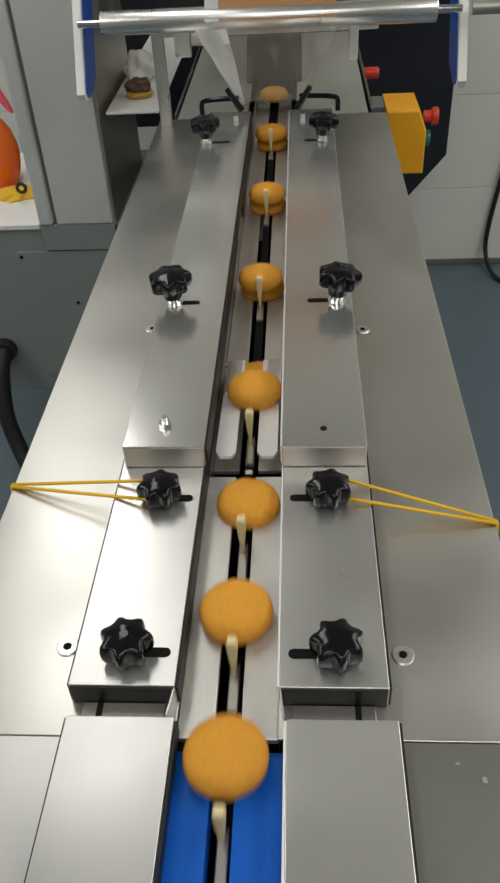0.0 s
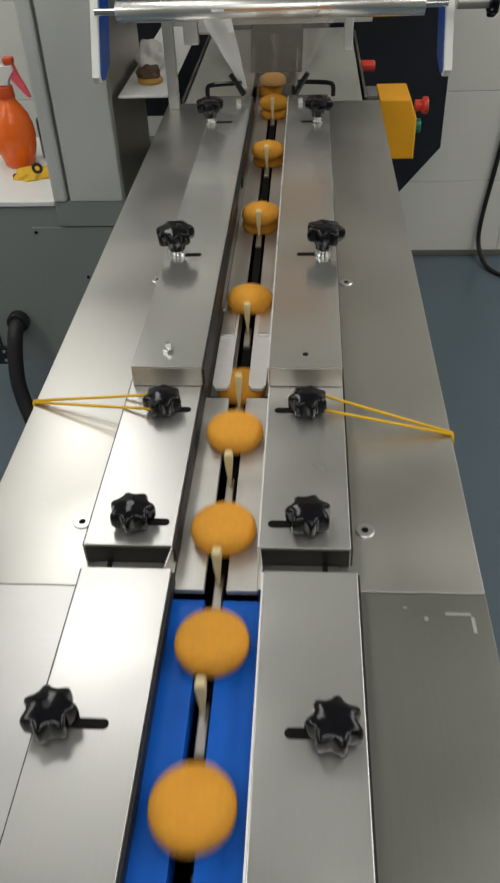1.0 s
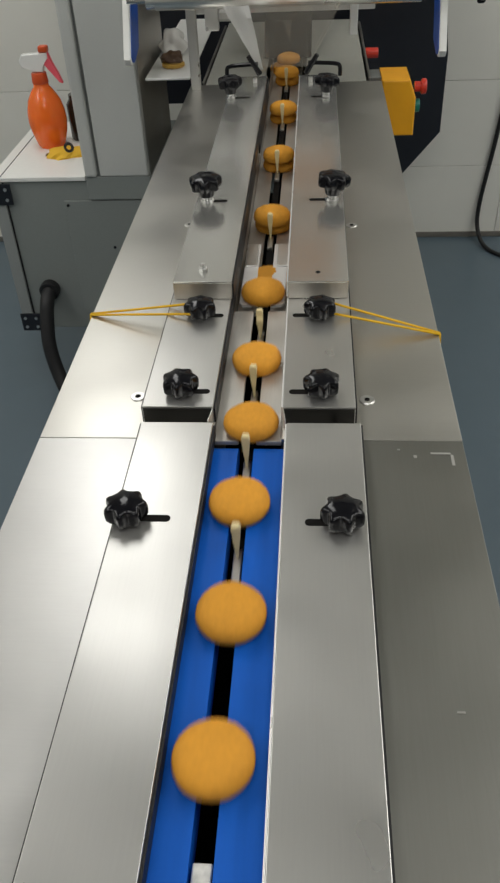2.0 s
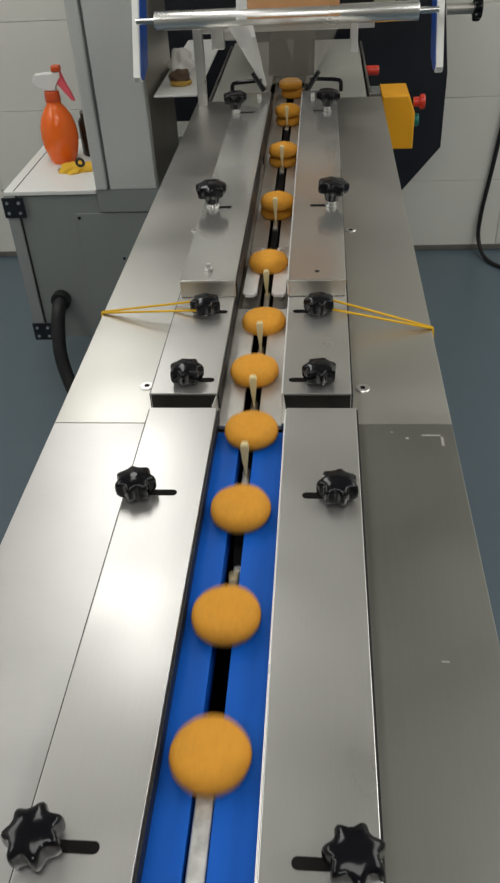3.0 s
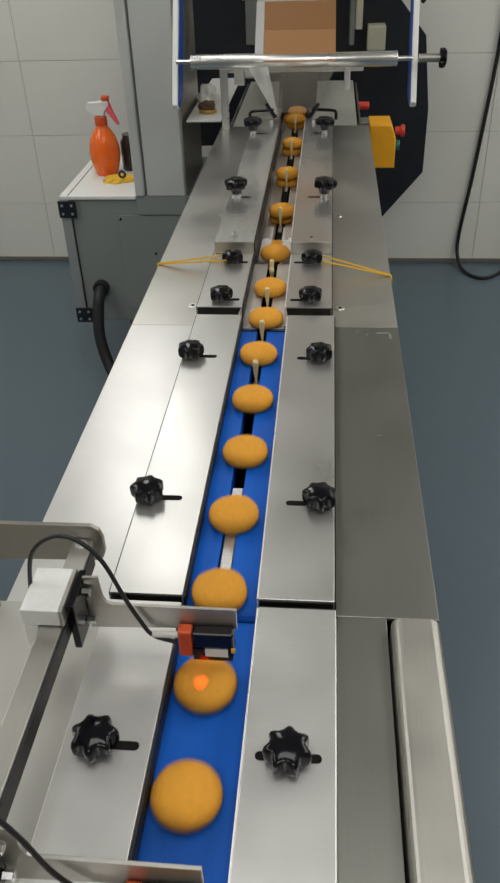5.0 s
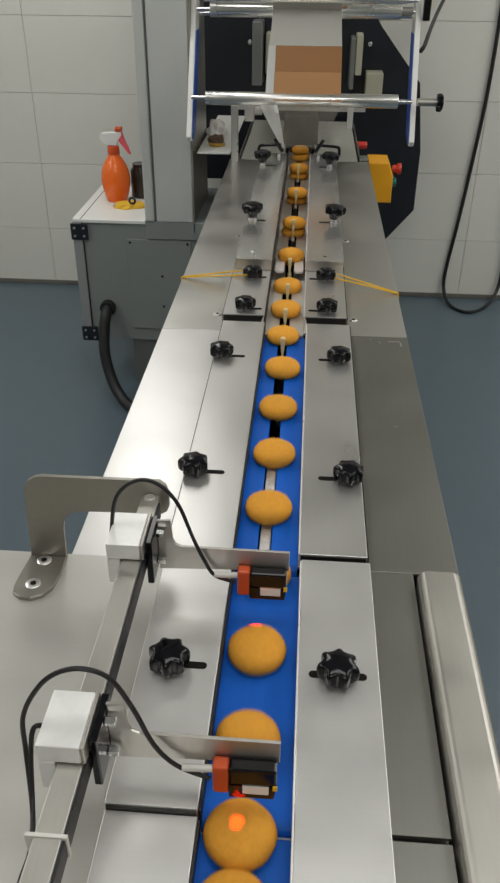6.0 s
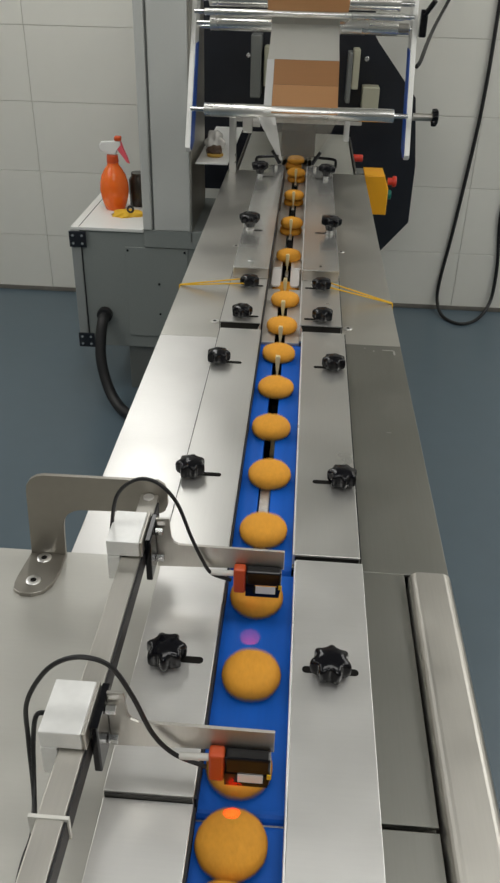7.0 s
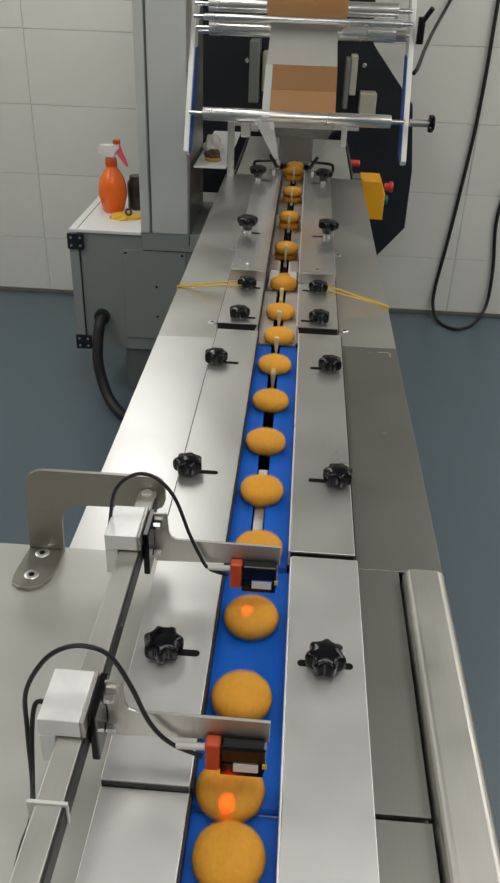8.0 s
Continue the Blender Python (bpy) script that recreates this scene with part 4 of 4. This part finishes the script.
roller(1.252, 1.309, 0.010, -0.30, 0.30, label="slim chrome guide rod")
roller(1.40, 1.395, 0.014)
for x in (0.305,):
    part("collar", cyl(bmesh.new(), (x - 0.016, 1.30, 1.278), (x + 0.016, 1.30, 1.278), 0.012, 16), STEEL_DULL, frame_ob)
k = part("adjuster", cyl(bmesh.new(), (0.346, 1.135, 1.052), (0.405, 1.135, 1.052), 0.011, 16), STEEL_DULL, frame_ob, "steel adjuster shaft")
g = star_mesh(0.026)
bmesh.ops.transform(g, matrix=Matrix.Translation((0.402, 1.135, 1.052)) @ pose(0, 0, 0, 0, 90, 0), verts=g.verts)
part("adjuster_knob", g, BLACK_PLASTIC, k, "black star knob")
# clamp levers on the upper right of the arm
bm = boxed(0.350, 0.372, 1.27, 1.30, 1.255, 1.33, bevel=0.004)
cyl(bm, (0.361, 1.27, 1.315), (0.385, 1.25, 1.355), 0.008, 10)
part("clamp_lever", bm, BLACK_PLASTIC, frame_ob, "black clamp lever")


# packaging film, hanging from the upper rollers to the lower one
def sheet(name, rows, mat, label="", parent=None, nx=10, ripple=0.0):
    """A thin sheet with thickness; rows of (x left, x right, y, z)."""
    bm = bmesh.new()
    grid = []
    for j, (xl, xr, y, z) in enumerate(rows):
        line = []
        for i in range(nx + 1):
            u = i / nx
            x = xl + (xr - xl) * u
            dy = ripple * noise.noise(Vector((x * 30, z * 22, 3.3)))
            line.append(bm.verts.new((x, y + dy, z)))
        grid.append(line)
    for a, b in zip(grid, grid[1:]):
        for i in range(nx):
            bm.faces.new((a[i], a[i + 1], b[i + 1], b[i])).smooth = True
    bmesh.ops.solidify(bm, geom=bm.faces[:], thickness=0.0005)
    return part(name, bm, mat, parent, label)


film = empty("packaging_film", 0, 0.012, 0, label="printed tan and clear packaging film running over the rollers", category="film")
sheet("print_panel", [(-0.082, 0.118, 1.13 - 0.0165, 1.052), (-0.082, 0.117, 1.150, 1.10), (-0.0816, 0.1165, 1.165, 1.125)], TAN_FILM, "tan printed panel", film, ripple=0.002)
sheet("print_panel", [(-0.0816, 0.1165, 1.1652, 1.1254), (-0.081, 0.116, 1.186, 1.16), (-0.081, 0.115, 1.203, 1.19)], TAN_DARK, "dark tan printed panel", film, ripple=0.002)
# the margin's glare is put into its white colour
sheet("clear_margin", [(-0.106, -0.0825, 1.1135, 1.052), (-0.106, -0.0825, 1.150, 1.10), (-0.104, -0.0815, 1.186, 1.16), (-0.103, -0.0815, 1.203, 1.19)], GLARE_AND_FILL, "clear margin with its white glare painted in", film, 4, ripple=0.002)
sheet("clear_panel", [(-0.102, 0.115, 1.2032, 1.1903), (-0.098, 0.112, 1.235, 1.23), (-0.096, 0.110, 1.276, 1.281), (-0.096, 0.111, 1.264, 1.302)], GREY_FILM, "greyish clear panel", film, ripple=0.003)
sheet("print_panel", [(-0.108, 0.132, 1.263, 1.3025), (-0.11, 0.135, 1.262, 1.338), (-0.11, 0.138, 1.262, 1.40), (-0.11, 0.14, 1.27, 1.50)], TAN_FILM, "tan printed panel", film, ripple=0.002)
# funnel of clear film below the roller
sheet("funnel_front", [(-0.118, 0.118, 1.120, 1.040), (-0.10, 0.10, 1.12, 1.01), (-0.075, 0.075, 1.125, 0.965), (-0.050, 0.050, 1.13, 0.915)], CLEAR_FILM, "clear film folded into a funnel", film, ripple=0.006)
sheet("film_fold", [(-0.124, -0.070, 1.116, 1.040), (-0.112, -0.064, 1.112, 1.018), (-0.100, -0.060, 1.116, 0.995), (-0.085, -0.055, 1.113, 0.972), (-0.072, -0.052, 1.118, 0.95), (-0.062, -0.047, 1.116, 0.932), (-0.054, -0.044, 1.122, 0.915)], CLEAR_WRINKLED, "wrinkled film edge", film, 22, 0.016)
sheet("film_fold", [(0.114, 0.122, 1.118, 1.040), (0.092, 0.099, 1.116, 0.995), (0.067, 0.073, 1.118, 0.95), (0.049, 0.054, 1.122, 0.915)], CLEAR_FILM, "folded film edge", film, 4, 0.006)
part("tube_side", boxed(-0.050, -0.0492, 1.13, 1.47, 0.846, 0.915), CLEAR_FILM, film, "clear film tube side")
part("tube_side", boxed(0.0492, 0.050, 1.13, 1.47, 0.846, 0.915), CLEAR_FILM, film)
# former clamps, posts and cross bar
former = empty("film_former", label="film former with black clamps and steel posts on the bed", category="film former")
for sx in (-1, 1):
    bm = bmesh.new()
    tube(bm, [(sx * 0.124, 1.135, UP), (sx * 0.123, 1.135, 0.916), (sx * 0.112, 1.132, 0.922), (sx * 0.085, 1.128, 0.925), (sx * 0.055, 1.12, 0.928)], 0.0045, 8, 5)
    cyl(bm, (sx * 0.050, 1.116, 0.908), (sx * 0.074, 1.111, 0.946), 0.0062, 10, 0.0048)
    part("clamp", bm, BLACK_PLASTIC, former, "black bent clamp")
    part("clamp_screw", cyl(bmesh.new(), (sx * 0.060, 1.10, UP - 0.001), (sx * 0.060, 1.10, UP + 0.008), 0.0045, 12), ALU, former, "bright screw")
    if sx < 0:
        part("post", boxed(sx * 0.207 - 0.011, sx * 0.207 + 0.011, 1.22, 1.236, BED, 1.02, bevel=0.0015), STEEL_PLATE, former, "flat steel post")
part("cross_bar", boxed(-0.21, 0.20, 1.237, 1.255, 1.005, 1.02, bevel=0.002), STEEL_PLATE, former)
part("bar_block", boxed(-0.175, -0.145, 1.215, 1.237, 0.975, 1.028, bevel=0.002), ALU, former)
part("bar_nut", cyl(bmesh.new(), (-0.144, 1.226, 1.005), (-0.12, 1.226, 1.005), 0.013, 6, bevel=0.001), ALU, former)
part("bar_end", boxed(0.145, 0.162, 1.21, 1.237, 0.96, 1.022, bevel=0.002), WHITE_PAINT, former)
tagged(part("side_tray", boxed(-0.334, -0.226, 1.262, 1.9, 0.862, 0.868, bevel=0.002), WHITE_PAINT), "white plastic sheet tray beside the bed", "tray")
scrap = empty("film_scrap", label="crumpled dark brown film scrap in a gold ring on the tray", category="scrap")
bm = bmesh.new()
bmesh.ops.create_icosphere(bm, subdivisions=4, radius=0.026)
for v in bm.verts:
    v.co *= 1 + 0.4 * noise.noise(v.co * 60)
    v.co = Vector((v.co.x * 1.1 - 0.279, v.co.y * 0.8 + 1.37, max(v.co.z * 0.8, -0.012) + 0.882))
for f in bm.faces:
    f.smooth = True
part("crumple", bm, material("brown_scrap", (0.10, 0.055, 0.03), 0.35, vary=0.3, scale=60, bump=0.3), scrap)
part("gold_ring", lathe(bmesh.new(), [(0.024, 0.0), (0.028, 0.002), (0.028, 0.008), (0.024, 0.010)], 24, (-0.279, 1.362, 0.8684)), material("gold_card", (0.55, 0.33, 0.06), 0.4, vary=0.1), scrap)
bm = bmesh.new()
bmesh.ops.create_icosphere(bm, subdivisions=4, radius=0.036)
for v in bm.verts:
    v.co *= 1 + 0.5 * noise.noise(v.co * 40 + Vector((4, 1, 0)))
    v.co = Vector((v.co.x * 0.9 - 0.292, v.co.y + 1.47, max(v.co.z, -0.022) + 0.8905))
for f in bm.faces:
    f.smooth = True
tagged(part("film_wad", bm, material("pale_film_wad", (0.66, 0.65, 0.62), 0.25, vary=0.1, scale=50, bump=0.3), smooth=True), "crumpled pale film wad on the white tray", "film wad")

# emergency stop box
estop = empty("stop_box", label="orange-yellow switch box with red and green buttons beside the bed", category="switch box")
part("body", prism(bmesh.new(), [(0.230, 0.712), (0.312, 0.712), (0.312, 0.800), (0.296, 0.842), (0.230, 0.842)], "y", 1.29, 1.41, bevel=0.004), ORANGE_BOX, estop)
part("bracket", boxed(0.2035, 0.2295, 1.33, 1.40, 0.72, 0.840, bevel=0.002), GREY_DARK, estop)
cyl_r = bmesh.new()
cyl(cyl_r, (0.3125, 1.345, 0.812), (0.328, 1.345, 0.812), 0.012, 20)
cyl(cyl_r, (0.328, 1.345, 0.812), (0.341, 1.345, 0.812), 0.018, 24, bevel=0.003)
part("red_push_button", cyl_r, RED_BUTTON, estop, "red mushroom button")
cyl_g = bmesh.new()
cyl(cyl_g, (0.3125, 1.345, 0.768), (0.328, 1.345, 0.768), 0.0155, 24, bevel=0.002)
part("green_push_button", cyl_g, GREEN_BUTTON, estop, "dark green button")
bm = cyl(bmesh.new(), (0.2033, 1.62, 0.826), (0.240, 1.62, 0.826), 0.013, 20, bevel=0.003)
tagged(part("red_knob", bm, RED_BUTTON), "small red push knob at the bed edge", "knob")

# ---- spray bottle and rag on the cabinet ----
bottle = empty("spray_bottle", -0.668, 1.50, 0.637, label="orange spray bottle with a clear and pink trigger head", category="spray bottle")
bm = lathe(bmesh.new(), [(0.034, 0.0), (0.037, 0.004), (0.043, 0.022), (0.049, 0.045), (0.0525, 0.07), (0.051, 0.095), (0.044, 0.122), (0.031, 0.145), (0.021, 0.158), (0.0195, 0.168)], 32)
part("flask", bm, BOTTLE, bottle, "translucent orange flask")
part("collar", cyl(bmesh.new(), (0, 0, 0.166), (0, 0, 0.193), 0.022, 24, 0.020, bevel=0.002), SENSOR_ORANGE, bottle, "orange ribbed collar")
bm = bmesh.new()
prism(bm, [(-0.046, 0.222), (-0.040, 0.206), (-0.014, 0.203), (-0.012, 0.195), (0.014, 0.195), (0.018, 0.215), (0.034, 0.228), (0.034, 0.242), (-0.036, 0.238)], "y", -0.011, 0.011, bevel=0.003)
part("head", bm, CLEAR_WRINKLED, bottle, "clear spray head")
bm = prism(bmesh.new(), [(0.016, 0.240), (0.034, 0.243), (0.040, 0.215), (0.054, 0.190), (0.062, 0.165), (0.054, 0.168), (0.040, 0.188), (0.026, 0.206), (0.018, 0.215)], "y", -0.008, 0.008, bevel=0.002)
part("trigger", bm, PINK, bottle, "pink trigger lever")
bm = boxed(0.012, 0.036, -0.012, 0.012, 0.242, 0.258, bevel=0.004)
part("nozzle", bm, SENSOR_ORANGE, bottle, "orange nozzle cap")
tagged(part("dark_jar", lathe(bmesh.new(), [(0.034, 0.0), (0.037, 0.004), (0.037, 0.095), (0.028, 0.108), (0.028, 0.120)], 24, (-0.588, 1.56, 0.637)), material("dark_glass", (0.03, 0.025, 0.02), 0.2, vary=0.1)), "small dark jar beside the spray bottle", "jar")
for cx, cy, sc in ((-0.62, 1.425, 1.0), (-0.58, 1.43, 0.8)):
    bm = bmesh.new()
    bmesh.ops.create_icosphere(bm, subdivisions=3, radius=0.045 * sc)
    for v in bm.verts:
        v.co *= 1 + 0.35 * noise.noise(v.co * 45 + Vector((cx * 9, 0, 0)))
        v.co.z = max(v.co.z, 0) * 0.38
        v.co += Vector((cx, cy, 0.637))
    for f in bm.faces:
        f.smooth = True
    tagged(part("yellow_rag", bm, YELLOW_CLOTH), "crumpled yellow cloth on the cabinet top", "rag", "rags on the cabinet")

bm = bmesh.new()
for i in range(24):
    a = 2 * math.pi * i / 24
    b2 = 2 * math.pi * (i + 1) / 24
    cyl(bm, (-0.588 + 0.010 * math.cos(a), 1.386, 0.668 + 0.010 * math.sin(a)), (-0.588 + 0.010 * math.cos(b2), 1.386, 0.668 + 0.010 * math.sin(b2)), 0.004, 8)
tagged(part("dark_ring", bm, BLACK_RUBBER), "small dark ring lying against the yellow cloth", "ring")

# ---- hose and cable ----
tagged(part("black_hose", tube(bmesh.new(), [(-0.676, 1.248, 0.315), (-0.678, 1.215, 0.298), (-0.682, 1.19, 0.25), (-0.680, 1.16, 0.18), (-0.660, 1.13, 0.105), (-0.625, 1.09, 0.050), (-0.565, 1.03, 0.026), (-0.42, 0.92, 0.024), (-0.20, 0.84, 0.024)], 0.020, 14, 6), BLACK_RUBBER), "thick black corrugated hose from the cabinet to the floor", "hose")
WY = ROOM_Y1 - 0.012
tagged(part("wall_cable", tube(bmesh.new(), [(0.76, WY, 2.1), (0.766, WY, 1.6), (0.768, WY, 1.29), (0.769, WY, 1.06), (0.763, WY, 0.86), (0.746, WY, 0.622), (0.724, WY, 0.364), (0.701, WY, 0.142), (0.703, WY - 0.02, 0.045), (0.726, WY - 0.11, 0.009), (0.795, WY - 0.18, 0.008), (0.885, WY - 0.11, 0.009), (0.952, WY - 0.02, 0.07), (0.956, WY, 0.24), (0.930, WY, 0.453), (0.94, WY, 0.60), (0.985, WY, 0.95), (1.03, WY, 1.5), (1.05, WY, 2.1)], 0.008, 8, 6), BLACK_RUBBER), "black power cable hanging in a loop against the tiles", "cable")
tagged(part("rear_cable", tube(bmesh.new(), [(0.376, 1.46, 1.155), (0.392, 1.5, 1.169), (0.44, 1.75, 1.205), (0.496, 2.0, 1.25), (0.579, WY, 1.345), (0.70, WY, 1.62), (0.76, WY, 2.1)], 0.007, 8, 6), BLACK_RUBBER), "black cable rising from the film frame", "cable")

# ---- wall tiles ----
TW, TH, GAP = 0.655, 0.300, 0.0015
tile_mesh = mesh_of(boxed(-TW / 2 + GAP / 2, TW / 2 - GAP / 2, 0.0, 0.009, -TH / 2 + GAP / 2, TH / 2 - GAP / 2, bevel=0.0012, segments=1), "tile", TILE, True)
for i in range(-3, 5):
    for j in range(9):
        t = new("tile", tile_mesh)
        t.parent = wall_north
        t.location = (-1.19 + TW * (i + 0.5), ROOM_Y1, TH * (j + 0.5) - 0.02)


# ---- everything that moves ----
def motions():
    for thing, rows in BISCUITS:
        walk(thing, rows)
    for thing, rows in FINGERS:
        walk(thing, rows)
    walk(flap, [(f / FPS, pose(0, 0.405, 0.846, -flap_angle(f), 0, 0)) for f in range(241)])


motions()
